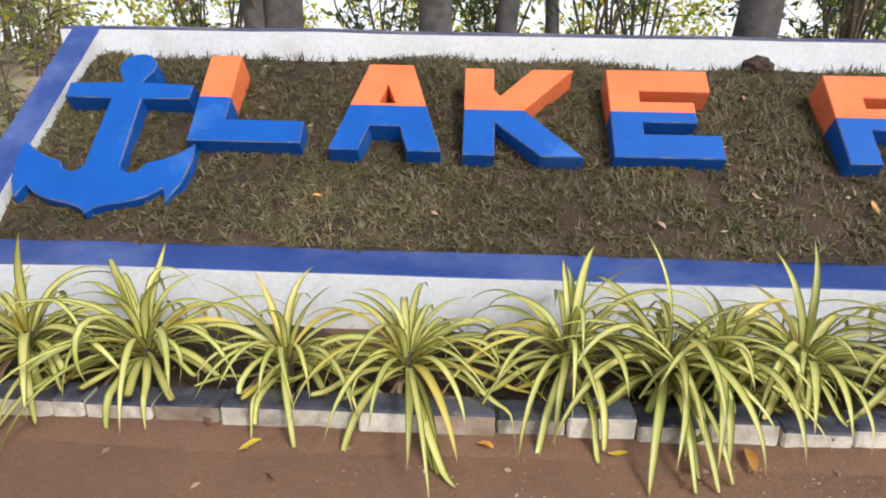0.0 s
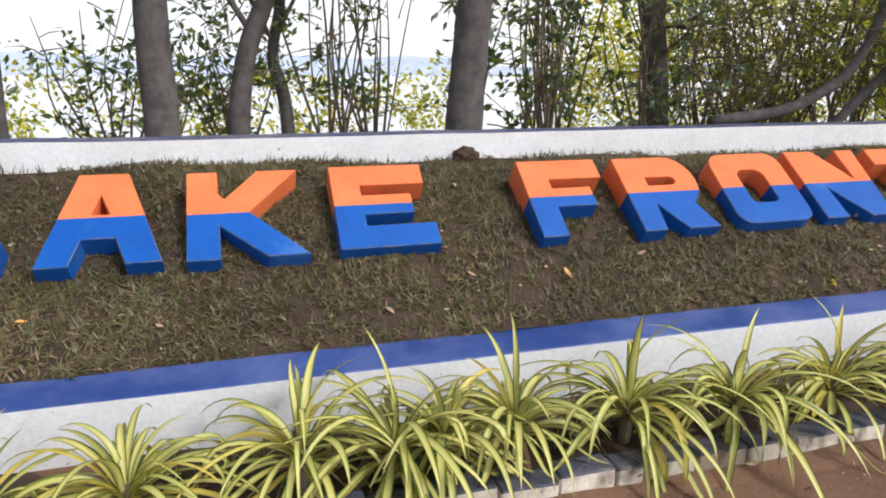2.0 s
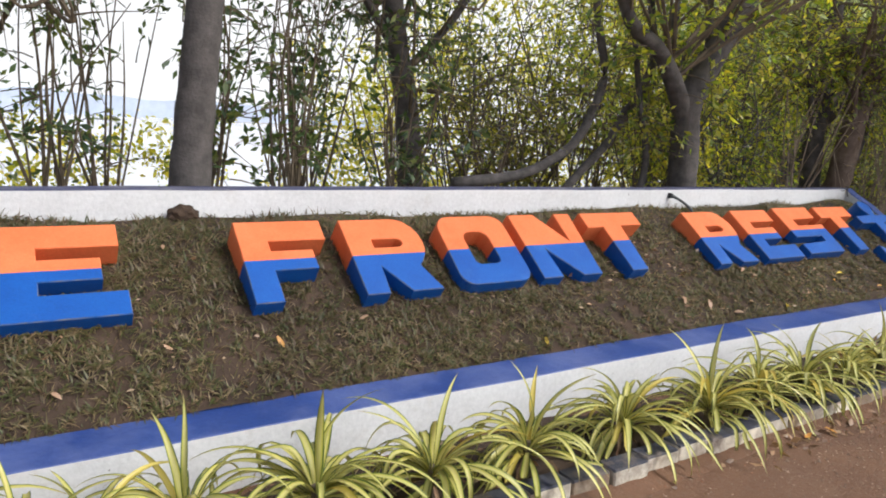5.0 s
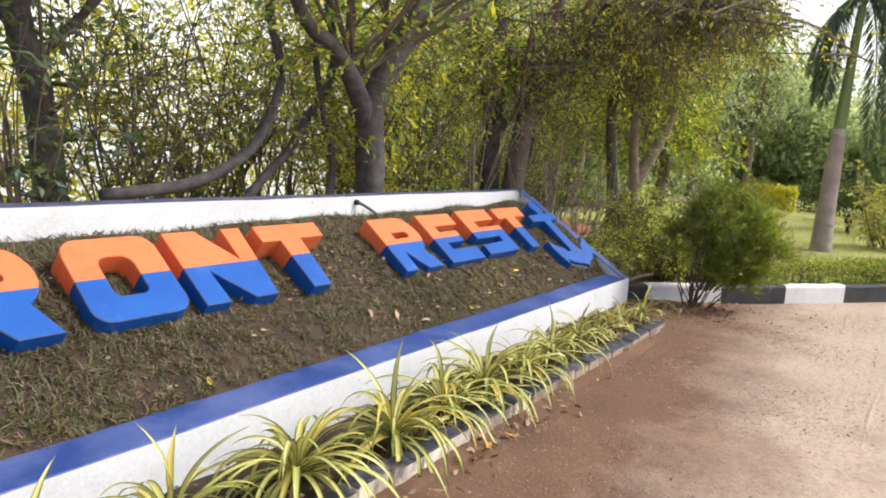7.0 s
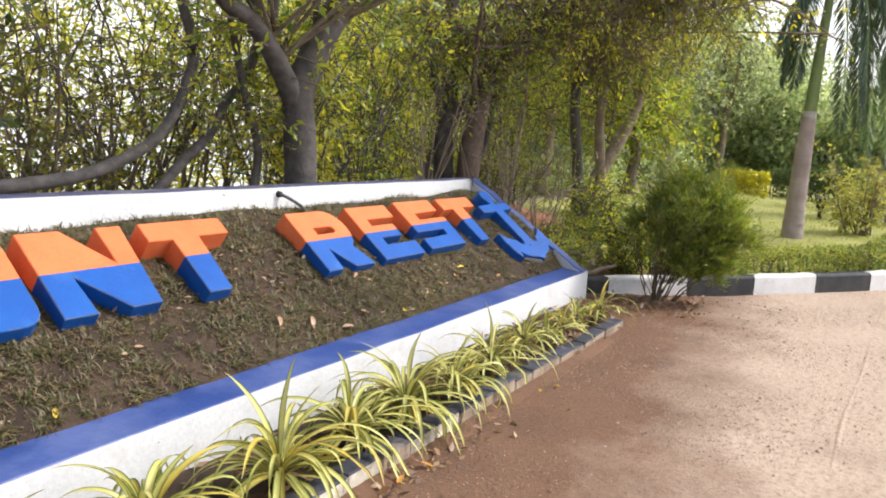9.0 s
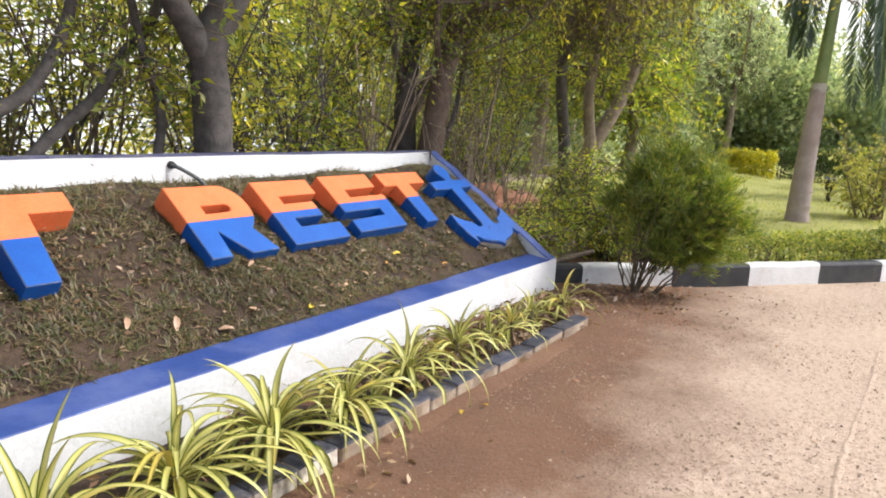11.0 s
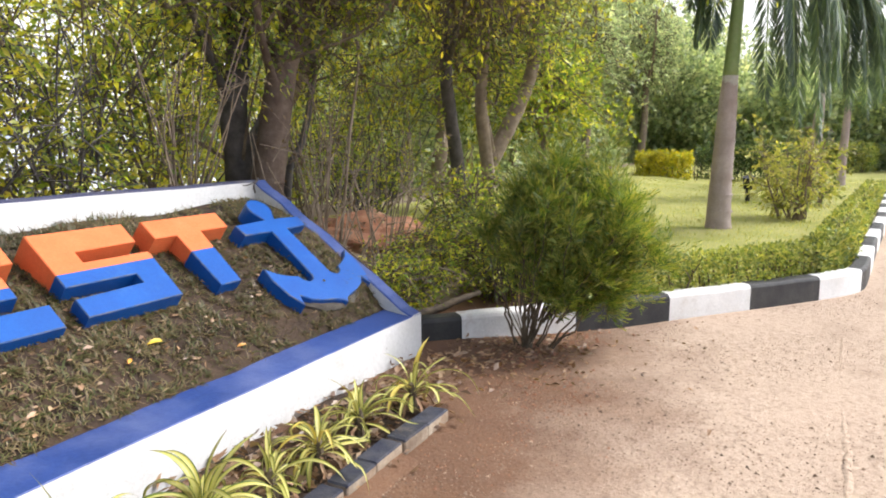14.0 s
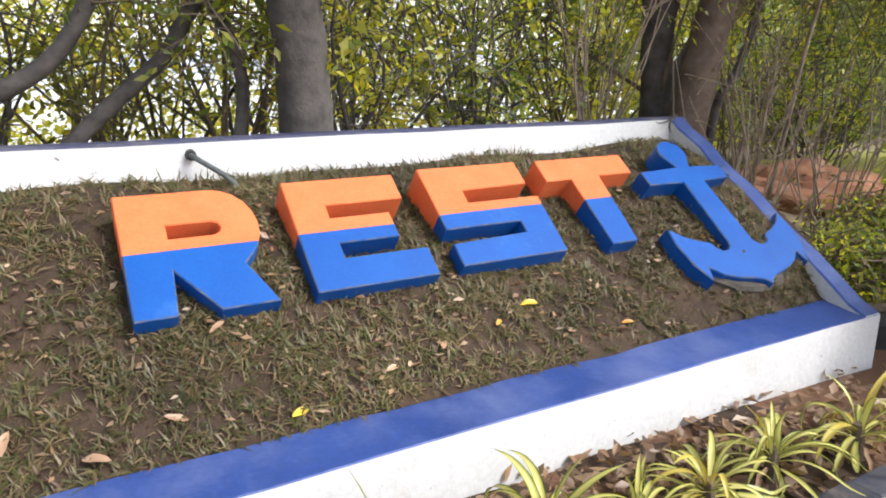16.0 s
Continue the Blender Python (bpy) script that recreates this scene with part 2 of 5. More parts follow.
L_dark = leafy("dark tree leaves", [(0.027, 0.056, 0.019), (0.050, 0.090, 0.026), (0.079, 0.117, 0.033), (0.146, 0.169, 0.043)])
L_olive = leafy("dark olive leaves", [(0.050, 0.065, 0.012), (0.095, 0.110, 0.016), (0.15, 0.155, 0.020), (0.27, 0.24, 0.030)], 0.6, glow=(1.9, 1.75, 0.7))
L_mid = leafy("green tree leaves", [(0.067, 0.120, 0.020), (0.148, 0.209, 0.027), (0.249, 0.289, 0.035), (0.430, 0.401, 0.048)], 0.62, glow=(1.9, 1.75, 0.7))
# sun shining through the leaves is put into these bright yellow tones
L_yellow = leafy("sunlit yellow green leaves", [(0.140, 0.196, 0.018), (0.296, 0.317, 0.026), (0.468, 0.454, 0.041), (0.560, 0.460, 0.060)], 0.6, glow=(1.7, 1.6, 0.7))
L_dry = leafy("brown dry foliage", [(0.098, 0.064, 0.035), (0.166, 0.117, 0.058), (0.127, 0.127, 0.039), (0.234, 0.166, 0.088)], 0.35, 0.05)
# distance haze is mixed into these pale, greyed leaf tones
L_far = leafy("far wood leaves paled by haze", [(0.182, 0.236, 0.121), (0.310, 0.382, 0.181), (0.438, 0.492, 0.242), (0.656, 0.655, 0.346)], 0.5, 0.05, glow=(1.3, 1.3, 0.95))
L_thuja = leafy("feathery conifer sprays", [(0.052, 0.100, 0.014), (0.108, 0.165, 0.020), (0.190, 0.230, 0.030), (0.320, 0.290, 0.060)], 0.4, 0.05)
L_hedge = leafy("hedge leaves", [(0.089, 0.133, 0.031), (0.177, 0.220, 0.046), (0.284, 0.314, 0.062), (0.425, 0.392, 0.092)], 0.35)
L_gold = leafy("golden hedge leaves", [(0.30, 0.32, 0.02), (0.50, 0.45, 0.02), (0.62, 0.52, 0.03), (0.20, 0.28, 0.03)], 0.35)
L_frond = leafy("palm leaflets", [(0.045, 0.080, 0.052), (0.075, 0.120, 0.075), (0.130, 0.180, 0.105)], 0.4, 0.08)
L_grass = leafy("half dry lawn blades", [(0.036, 0.043, 0.013), (0.074, 0.074, 0.022), (0.114, 0.088, 0.040), (0.180, 0.134, 0.070), (0.090, 0.052, 0.030), (0.060, 0.074, 0.020), (0.084, 0.050, 0.029)], 0.25, 0.025)
L_lawn = leafy("lawn blades", [(0.215, 0.260, 0.048), (0.350, 0.350, 0.075), (0.480, 0.440, 0.125)], 0.4, 0.05)
L_litter = leafy("fallen dry leaves", [(0.200, 0.108, 0.058), (0.300, 0.185, 0.098), (0.140, 0.084, 0.058), (0.370, 0.260, 0.155)], 0.2, 0.06)
L_fall = {"yellow": leafy("fallen yellow leaf", [(0.55, 0.38, 0.03), (0.62, 0.45, 0.05)], 0.25),
          "orange": leafy("fallen orange leaf", [(0.55, 0.24, 0.04), (0.60, 0.30, 0.06)], 0.25),
          "tan": leafy("fallen tan leaf", [(0.42, 0.27, 0.16), (0.34, 0.20, 0.12)], 0.2)}
M_withered = surface("withered brown strap leaf", (0.24, 0.13, 0.08), (0.36, 0.24, 0.14), 12, 0.9, 0.3, 40)
M_strap = striped_leaf("variegated strap leaf")
M_strapold = striped_leaf("yellowing strap leaf", True)

# ---- mesh helpers ----


def link(name, verts, faces, mats, parent=None, label="", smooth=False, slots=None, uvs=None):
    me = bpy.data.meshes.new(name)
    me.from_pydata([tuple(v) for v in verts], [], [tuple(f) for f in faces])
    for m in mats if isinstance(mats, (list, tuple)) else [mats]:
        me.materials.append(m)
    if slots is not None:
        me.polygons.foreach_set("material_index", slots)
    if uvs is not None:
        layer = me.uv_layers.new(name="UVMap")
        idx = np.zeros(len(me.loops), dtype=np.int32)
        me.loops.foreach_get("vertex_index", idx)
        layer.data.foreach_set("uv", np.asarray(uvs, dtype=np.float32)[idx].ravel())
    if smooth:
        me.polygons.foreach_set("use_smooth", [True] * len(me.polygons))
    me.update()
    ob = new(name, me)
    if parent:
        ob.parent = parent
    if label:
        ob["label"] = label
    return ob


def quads(name, V, mat, parent=None, label="", per=5, pattern=((0, 1, 2, 4), (0, 4, 2, 3))):
    """Many small alike pieces in one mesh: V is (n, per, 3), pattern the quads of one piece."""
    n = len(V)
    me = bpy.data.meshes.new(name)
    pat = np.array(pattern, dtype=np.int32)
    k = pat.shape[1]
    loops = (np.arange(n, dtype=np.int32)[:, None, None] * per + pat[None]).ravel()
    nf = n * len(pat)
    me.vertices.add(n * per)
    me.vertices.foreach_set("co", V.astype(np.float32).ravel())
    me.loops.add(len(loops))
    me.loops.foreach_set("vertex_index", loops)
    me.polygons.add(nf)
    me.polygons.foreach_set("loop_start", np.arange(nf, dtype=np.int32) * k)
    me.update(calc_edges=True)
    me.validate()
    me.materials.append(mat)
    ob = new(name, me)
    if parent:
        ob.parent = parent
    if label:
        ob["label"] = label
    return ob


def unit(a):
    return a / np.maximum(np.linalg.norm(a, axis=-1, keepdims=True), 1e-9)


def leaves(P, size, r, width=0.42, droop=0.35, spread=0.35, dirs=None):
    """Folded leaves at the points P; sizes vary, tips hang a little."""
    n = len(P)
    d = r.normal(size=(n, 3)) if dirs is None else dirs + r.normal(size=(n, 3)) * spread
    d[:, 2] -= droop
    d = unit(d)
    s = unit(np.cross(d, r.normal(size=(n, 3))))
    up = np.cross(s, d)
    L = (size * r.uniform(0.6, 1.35, size=n))[:, None]
    W = L * width * 0.5
    V = np.empty((n, 5, 3))
    V[:, 0] = P
    V[:, 1] = P + d * L * 0.45 + s * W + up * W * 0.35
    V[:, 2] = P + d * L
    V[:, 3] = P + d * L * 0.45 - s * W + up * W * 0.35
    V[:, 4] = P + d * L * 0.5
    return V


class Tubes:
    """Collects tapering tubes along polylines into one mesh."""

    def __init__(self):
        self.v, self.f = [], []

    def add(self, pts, r0, r1, sides=6, rough=0.0, r=None, flare=0.0):
        pts = np.asarray(pts, float)
        n = len(pts)
        t = unit(np.gradient(pts, axis=0))
        ref = np.array([0.0, 0, 1]) if abs(t[:, 2]).mean() < 0.8 else np.array([1.0, 0, 0])
        a = unit(np.cross(t, ref))
        b = np.cross(t, a)
        base = len(self.v)
        for i in range(n):
            q = i / (n - 1)
            rad = r0 + (r1 - r0) * q + (flare * max(0, 1 - q * 6) ** 2)
            for k in range(sides):
                an = 2 * math.pi * k / sides
                rr = rad * (1 + (rough * (r.random() - 0.5) if r is not None else 0))
                self.v.append(pts[i] + rr * (math.cos(an) * a[i] + math.sin(an) * b[i]))
        for i in range(n - 1):
            for k in range(sides):
                k2 = (k + 1) % sides
                self.f.append((base + i * sides + k, base + i * sides + k2, base + (i + 1) * sides + k2, base + (i + 1) * sides + k))
        self.f.append(tuple(base + (n - 1) * sides + k for k in range(sides)))
        self.f.append(tuple(base + k for k in reversed(range(sides))))


def bend(ctrl, n=10):
    """A smooth line through the control points."""
    c = np.asarray(ctrl, float)
    if len(c) == 2:
        return np.linspace(c[0], c[1], n)
    p = np.vstack([2 * c[0] - c[1], c, 2 * c[-1] - c[-2]])
    out = []
    segs = len(c) - 1
    for i in range(segs):
        p0, p1, p2, p3 = p[i:i + 4]
        for t in np.linspace(0, 1, max(2, n // segs + 1), endpoint=(i == segs - 1)):
            out.append(0.5 * (2 * p1 + (p2 - p0) * t + (2 * p0 - 5 * p1 + 4 * p2 - p3) * t * t + (3 * p1 - p0 - 3 * p2 + p3) * t ** 3))
    return np.array(out)


def thing(name, at, label, category, group="", kind=""):
    e = new(name)
    e.location = at
    e.empty_display_size = 0.1
    return tagged(e, label, category, group, kind)


def smooth(a, b, x):
    t = np.clip((np.asarray(x, float) - a) / (b - a), 0, 1)
    return t * t * (3 - 2 * t)

# ---- ground, lake and distance ----
X_LEFT = -11.9                     # outer face of the planter's left wall
BANK_Y = np.array([1.5, 1.75, 3.0, 6.0, 10.0, 16.0, 24.0])
BANK_Z = np.array([0.0, 0.92, 0.95, 0.75, -0.6, -3.4, -5.0])
RISE_Y = np.array([-3.5, 0.0, 1.5, 4.0, 9.0, 40.0])
RISE_Z = np.array([-0.11, -0.02, 0.25, 0.35, 0.15, 0.1])


def ground_z(x, y):
    x, y = np.asarray(x, float), np.asarray(y, float)
    road = -0.11 * smooth(-1.0, 1.8, x)
    bank = np.interp(y, BANK_Y, BANK_Z)
    right = np.maximum(road, np.interp(y, RISE_Y, RISE_Z))
    back = np.where(y > 1.5, bank, road)
    w = smooth(0.05, 2.2, x)
    inner = back * (1 - w) + right * w
    far = smooth(12, 26, y) * (1 - smooth(120, 400, x))
    return np.where(y < 0.0, road, inner * (1 - far) + np.minimum(inner, -5.0) * far)


def grid(name, xs, ys, zf, mat, label, category, bumps=0.0):
    xs, ys = np.asarray(xs), np.asarray(ys)
    X, Y = np.meshgrid(xs, ys)
    Z = zf(X, Y) + bumps * (np.sin(X * 3.1 + np.sin(Y * 2.3)) + np.sin(Y * 4.3 + X * 1.7) * 0.7)
    V = np.stack([X, Y, Z], -1).reshape(-1, 3)
    nx = len(xs)
    i = np.arange((len(ys) - 1) * nx).reshape(len(ys) - 1, nx)[:, :-1].ravel()
    F = np.stack([i, i + 1, i + nx + 1, i + nx], 1)
    return tagged(link(name, V, F, mat, smooth=True), label, category, kind="structure")


gx = np.concatenate([[-900, -300, -100, -40, -24], np.arange(-18, 14, 0.25), [15, 18, 22, 28, 40, 80, 200, 900]])
gy = np.concatenate([[-600, -150, -40, -15], np.arange(-9, 1.5, 0.25), [1.5, 1.74], np.arange(2, 12, 0.5), [13, 15, 18, 22, 30, 60, 200, 700, 1700]])
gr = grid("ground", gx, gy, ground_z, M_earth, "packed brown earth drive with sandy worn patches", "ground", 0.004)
gr.data.materials.append(M_bank)
gr.data.materials.append(M_lawn)
for p in gr.data.polygons:
    c = p.center
    if c.x < X_LEFT - 0.3 and c.y > -0.4 or c.y > 0.4 and c.x < 3.4 or c.y > 3.5:
        p.material_index = 1
    elif c.x > 3.4 and c.y > -2.0 or c.x > 24:
        p.material_index = 2
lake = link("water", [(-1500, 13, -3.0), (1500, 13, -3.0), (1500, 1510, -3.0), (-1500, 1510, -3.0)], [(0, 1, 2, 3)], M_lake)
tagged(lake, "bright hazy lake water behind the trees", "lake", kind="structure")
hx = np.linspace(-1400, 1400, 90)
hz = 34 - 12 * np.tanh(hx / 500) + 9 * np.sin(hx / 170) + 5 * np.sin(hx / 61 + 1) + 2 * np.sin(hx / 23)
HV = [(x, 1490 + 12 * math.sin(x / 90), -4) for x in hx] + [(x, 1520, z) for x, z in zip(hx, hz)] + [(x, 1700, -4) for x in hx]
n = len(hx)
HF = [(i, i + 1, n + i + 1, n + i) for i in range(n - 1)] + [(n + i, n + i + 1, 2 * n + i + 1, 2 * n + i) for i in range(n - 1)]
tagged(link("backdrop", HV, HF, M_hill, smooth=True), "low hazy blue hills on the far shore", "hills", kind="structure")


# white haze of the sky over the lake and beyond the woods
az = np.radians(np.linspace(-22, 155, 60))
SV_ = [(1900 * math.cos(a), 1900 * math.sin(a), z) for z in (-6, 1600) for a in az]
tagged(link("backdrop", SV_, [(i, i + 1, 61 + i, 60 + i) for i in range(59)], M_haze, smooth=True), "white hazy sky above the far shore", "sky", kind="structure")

# ---- the planter ----
def prism(name, profile, x0, x1, mats, slots_of, parent=None, label="", step=0.4, wob=0.0022, seed=1):
    """A wall along x with the given (y, z) profile, slightly uneven like hand plaster."""
    r = np.random.default_rng(seed)
    xs = np.linspace(x0, x1, max(2, int(abs(x1 - x0) / step) + 1))
    k = len(profile)
    V, F, S = [], [], []
    for x in xs:
        o = r.normal(size=2) * wob
        for y, z in profile:
            V.append((x, y + o[0], z + (o[1] if z > 0.05 else 0)))
    for i in range(len(xs) - 1):
        for j in range(k):
            j2 = (j + 1) % k
            F.append((i * k + j, (i + 1) * k + j, (i + 1) * k + j2, i * k + j2))
            S.append(slots_of[j])
    F.append(tuple(range(k))), S.append(slots_of[0])
    F.append(tuple((len(xs) - 1) * k + j for j in reversed(range(k)))), S.append(slots_of[0])
    return link(name, V, F, mats, parent, label, slots=S)


TOP_F, TOP_B, Y_IN, Y_BACK = 0.285, 1.222, 0.25, 1.57
wf = prism("wall_front", [(0, -0.12), (0.0, TOP_F - 0.005), (0.005, TOP_F), (Y_IN, TOP_F + 0.02), (Y_IN, -0.12)], X_LEFT - 0.045, 0.0, [M_white, M_band], [0, 1, 1, 0, 0], seed=2)
tagged(wf, "low white plastered planter wall with a violet blue top", "wall", kind="structure")
wb = prism("wall_back", [(Y_BACK, -0.1), (Y_BACK, TOP_B - 0.012), (Y_BACK + 0.012, TOP_B), (Y_BACK + 0.16, TOP_B), (Y_BACK + 0.16, -0.1)], X_LEFT - 0.12, 0.14, [M_white, M_navy], [0, 1, 1, 0, 0], seed=3)
tagged(wb, "white plastered back wall with stained navy coping", "wall", kind="structure")


def side_wall(name, xa, xb, label, shear=0.0):
    """A side wall whose top climbs from the front wall to the back wall."""
    N = 16
    V, F, S = [], [], []
    r = np.random.default_rng(5)
    for i in range(N + 1):
        q = i / N
        y = q * Y_BACK
        zt = TOP_F + (TOP_B - TOP_F) * max(0.0, (y - 0.02) / (Y_BACK - 0.02))
        o = r.normal() * 0.004 * (0 < i < N)
        sh = shear * q
        for x, z in ((xa, -0.12), (xa, zt - 0.01), (xa + 0.01, zt + 0.003), (xb - 0.01, zt + 0.003), (xb, zt - 0.01), (xb, -0.12)):
            V.append((x + sh + o, y + 0.003, z + o))
    for i in range(N):
        for j in range(6):
            j2 = (j + 1) % 6
            F.append((i * 6 + j, i * 6 + j2, (i + 1) * 6 + j2, (i + 1) * 6 + j))
            S.append([0, 1, 1, 1, 0, 0][j])
    F.append((5, 4, 3, 2, 1, 0)), S.append(0)
    F.append(tuple(N * 6 + j for j in range(6))), S.append(0)
    return tagged(link(name, V, F, [M_white, M_band], slots=S), label, "wall", kind="structure")


side_wall("wall_left", X_LEFT - 0.05, X_LEFT + 0.125, "sloping side wall with a violet blue top and white sides", 0.015)
side_wall("wall_right", -0.135, 0.003, "sloping side wall with a chipped violet blue top and white sides", 0.13)

BED_Y = np.array([0.24, 0.45, 0.64, 0.9, 1.12, 1.35, 1.58])
BED_Z = np.array([0.300, 0.455, 0.575, 0.745, 0.87, 0.975, 1.03])


def bed_z(x, y):
    x, y = np.asarray(x, float), np.asarray(y, float)
    return np.interp(y, BED_Y, BED_Z) + 0.03 * smooth(1.0, 1.5, y) * smooth(-6, -9, x) + (0.018 * smooth(-5.0, -3.5, x) + 0.05 * smooth(-1.0, -0.25, x)) * smooth(0.26, 0.5, y) + 0.012 * np.sin(x * 2.3 + y * 3) + 0.008 * np.sin(x * 6.1 - y * 5) - 0.008


bx, by = np.linspace(X_LEFT + 0.1, 0.1, 132), np.linspace(0.235, 1.575, 22)
bed = grid("bed", bx, by, bed_z, M_soil, "sloping planter bed of dark soil", "bed")
strip = grid("soil_strip", np.linspace(X_LEFT, -1.0, 100), np.linspace(-0.70, 0.0, 8),
             lambda X, Y: 0.005 + 0.05 * np.sin((Y + 0.7) / 0.7 * math.pi) * (0.5 + 0.5 * np.sin(X * 4)) * 0.5 + 0.01 * np.sin(X * 9 + Y * 7), M_soil, "strip of bare soil below the planter wall", "soil")

# turf on the bed
r = np.random.default_rng(11)


def bed_points(n):
    """Spots on the bed, thinner on bare patches and, to darken it like tree shade, towards the wall's far end."""
    P = np.stack([r.uniform(X_LEFT + 0.14, 0.0, n), r.uniform(0.25, 1.56, n)], 1)
    patch = np.sin(P[:, 0] * 1.9 + 1.3 * np.sin(P[:, 1] * 4)) + np.sin(P[:, 0] * 4.7 + P[:, 1] * 6.2) * 0.7 + np.sin(P[:, 0] * 11 - P[:, 1] * 9) * 0.6 + np.sin(P[:, 0] * 23 + P[:, 1] * 19) * 0.4
    keep = r.random(n) < 0.58 + 0.2 * patch + 0.12 * smooth(-6.5, -9.0, P[:, 0])
    return P[keep & (P[:, 0] < -0.145 + 0.13 * P[:, 1] / 1.57)]


def turf_blades(P, length, half, flat):
    n = len(P)
    B = np.stack([P[:, 0], P[:, 1], bed_z(P[:, 0], P[:, 1]) - 0.004], 1)
    az = r.uniform(0, 2 * math.pi, n)
    d = np.stack([np.cos(az), np.sin(az), np.sin(az) * 0.6], 1)
    lean = r.uniform(0.5, flat, n)[:, None]
    Ln = r.uniform(length * 0.5, length * 1.3, n)[:, None]
    s = np.stack([-np.sin(az), np.cos(az), np.cos(az) * 0.6], 1) * r.uniform(half * 0.6, half * 1.3, n)[:, None]
    up = np.array([0, -0.45, 0.89])[None]
    mid = B + (up * 0.8 + d * lean * 0.55) * Ln * 0.55
    tip = B + (up * r.uniform(0.2, 0.8, n)[:, None] + d * lean * 1.1) * Ln
    return np.stack([B - s * 0.6, B + s * 0.6, mid + s, mid - s, tip + s * 0.12, tip - s * 0.12], 1)


tufts = np.repeat(bed_points(15500), 9, axis=0)
tufts = tufts + r.normal(size=tufts.shape) * 0.011
tufts = tufts[(tufts[:, 1] > 0.25) & (tufts[:, 1] < 1.56) & (tufts[:, 0] > X_LEFT + 0.15) & (tufts[:, 0] < -0.145 + 0.13 * tufts[:, 1] / 1.57)]
G = np.concatenate([turf_blades(tufts, 0.042, 0.0036, 1.5), turf_blades(bed_points(42000), 0.026, 0.0024, 1.2)])
turf = quads("grass", G, L_grass, per=6, pattern=((0, 1, 2, 3), (3, 2, 4, 5)))
# long blades along the foot of the back wall
n = 1700
px = np.sort(r.uniform(X_LEFT + 0.2, -0.3, n))
px = px[np.sin(px * 3.3) + np.sin(px * 7.7) + r.normal(size=n) * 0.6 > 0.1 + 1.3 * smooth(-7.0, -5.0, px)]
n = len(px)
B = np.stack([px, r.uniform(1.5, 1.565, n), bed_z(px, 1.53) - 0.005], 1)
tip = B + np.stack([r.normal(size=n) * 0.025, -r.random(n) * 0.02, 0.02 + 0.07 * r.random(n) ** 1.8], 1)
s = np.array([1.0, 0, 0])[None] * r.uniform(0.002, 0.004, n)[:, None]
mid = B * 0.45 + tip * 0.55 + r.normal(size=(n, 3)) * 0.004
T = np.stack([B - s, B + s, mid + s * 0.9, mid - s * 0.9, tip + s * 0.15, tip - s * 0.15], 1)
tagged(quads("wall_grass", T, L_grass, per=6, pattern=((0, 1, 2, 3), (3, 2, 4, 5))), "longer grass blades against the white wall", "grass", kind="stuff")
tagged(turf, "short half-dry turf covering the sloping bed", "grass", kind="stuff")

# ---- the letters ----
SL = math.atan2(0.38, 0.48)        # slope of the letters' faces
FACE = Matrix.Translation((0, 0.64, 0.69)) @ Matrix.Rotation(SL, 4, "X")
SPLIT = 0.305


def arc(cx, cy, rx, ry, a0, a1, n=8):
    return [(cx + rx * math.cos(radians(a)), cy + ry * math.sin(radians(a))) for a in np.linspace(a0, a1, n)]


def slab(outer, holes, thick, bevel=0.005):
    """A solid of that outline, face at z 0 and back at -thick, with a worn edge."""
    from mathutils.geometry import tessellate_polygon
    loops = [[Vector((x, y, 0)) for x, y in p] for p in [outer] + holes]
    flat = [v for p in loops for v in p]
    bm = bmesh.new()
    top = [bm.verts.new(v) for v in flat]
    for a, b, c in tessellate_polygon(loops):
        bm.faces.new((top[a], top[b], top[c]))
    bmesh.ops.recalc_face_normals(bm, faces=bm.faces[:])
    if bm.faces and sum(f.normal.z for f in bm.faces) < 0:
        bmesh.ops.reverse_faces(bm, faces=bm.faces[:])
    low = [bm.verts.new((v.x, v.y, -thick)) for v in flat]
    k = 0
    for p in loops:
        m = len(p)
        for i in range(m):
            a, b = k + i, k + (i + 1) % m
            bm.faces.new((top[a], low[a], low[b], top[b]))
        k += m
    bmesh.ops.recalc_face_normals(bm, faces=bm.faces[:])
    if max(bm.faces, key=lambda f: abs(f.normal.z) * f.calc_area()).normal.z < 0:
        bmesh.ops.reverse_faces(bm, faces=bm.faces[:])
    rim = [e for e in bm.edges if len(e.link_faces) == 2 and abs(e.link_faces[0].normal.z - e.link_faces[1].normal.z) > 0.7]
    res = bmesh.ops.bevel(bm, geom=rim, offset=bevel, segments=1, affect="EDGES", profile=0.6)
    for f in res["faces"]:
        f.material_index = 1
    return bm


def finish(bm, name, mats, parent=None, label=""):
    me = bpy.data.meshes.new(name)
    bm.to_mesh(me)
    bm.free()
    for m in mats:
        me.materials.append(m)
    ob = new(name, me)
    if parent:
        ob.parent = parent
    if label:
        ob["label"] = label
    return ob


R_OUT = [(0, 0), (0.155, 0), (0.17, 0.205), (0.31, 0), (0.535, 0), (0.445, 0.205)] + arc(0.37, 0.40, 0.17, 0.21, -50, 90, 9) + [(0, 0.61)]
R_HOLE = [(0.175, 0.365), (0.34, 0.365)] + arc(0.345, 0.40, 0.04, 0.035, -80, 80, 5) + [(0.34, 0.435), (0.175, 0.435)]
E_OUT = [(0, 0), (0.56, 0), (0.56, 0.155), (0.165, 0.155), (0.165, 0.235), (0.45, 0.235), (0.45, 0.38), (0.165, 0.38), (0.165, 0.455), (0.545, 0.455), (0.545, 0.61), (0, 0.61)]
T_OUT = [(0.165, 0), (0.335, 0), (0.365, 0.465), (0.605, 0.465), (0.605, 0.61), (0, 0.61), (0, 0.455), (0.165, 0.455)]
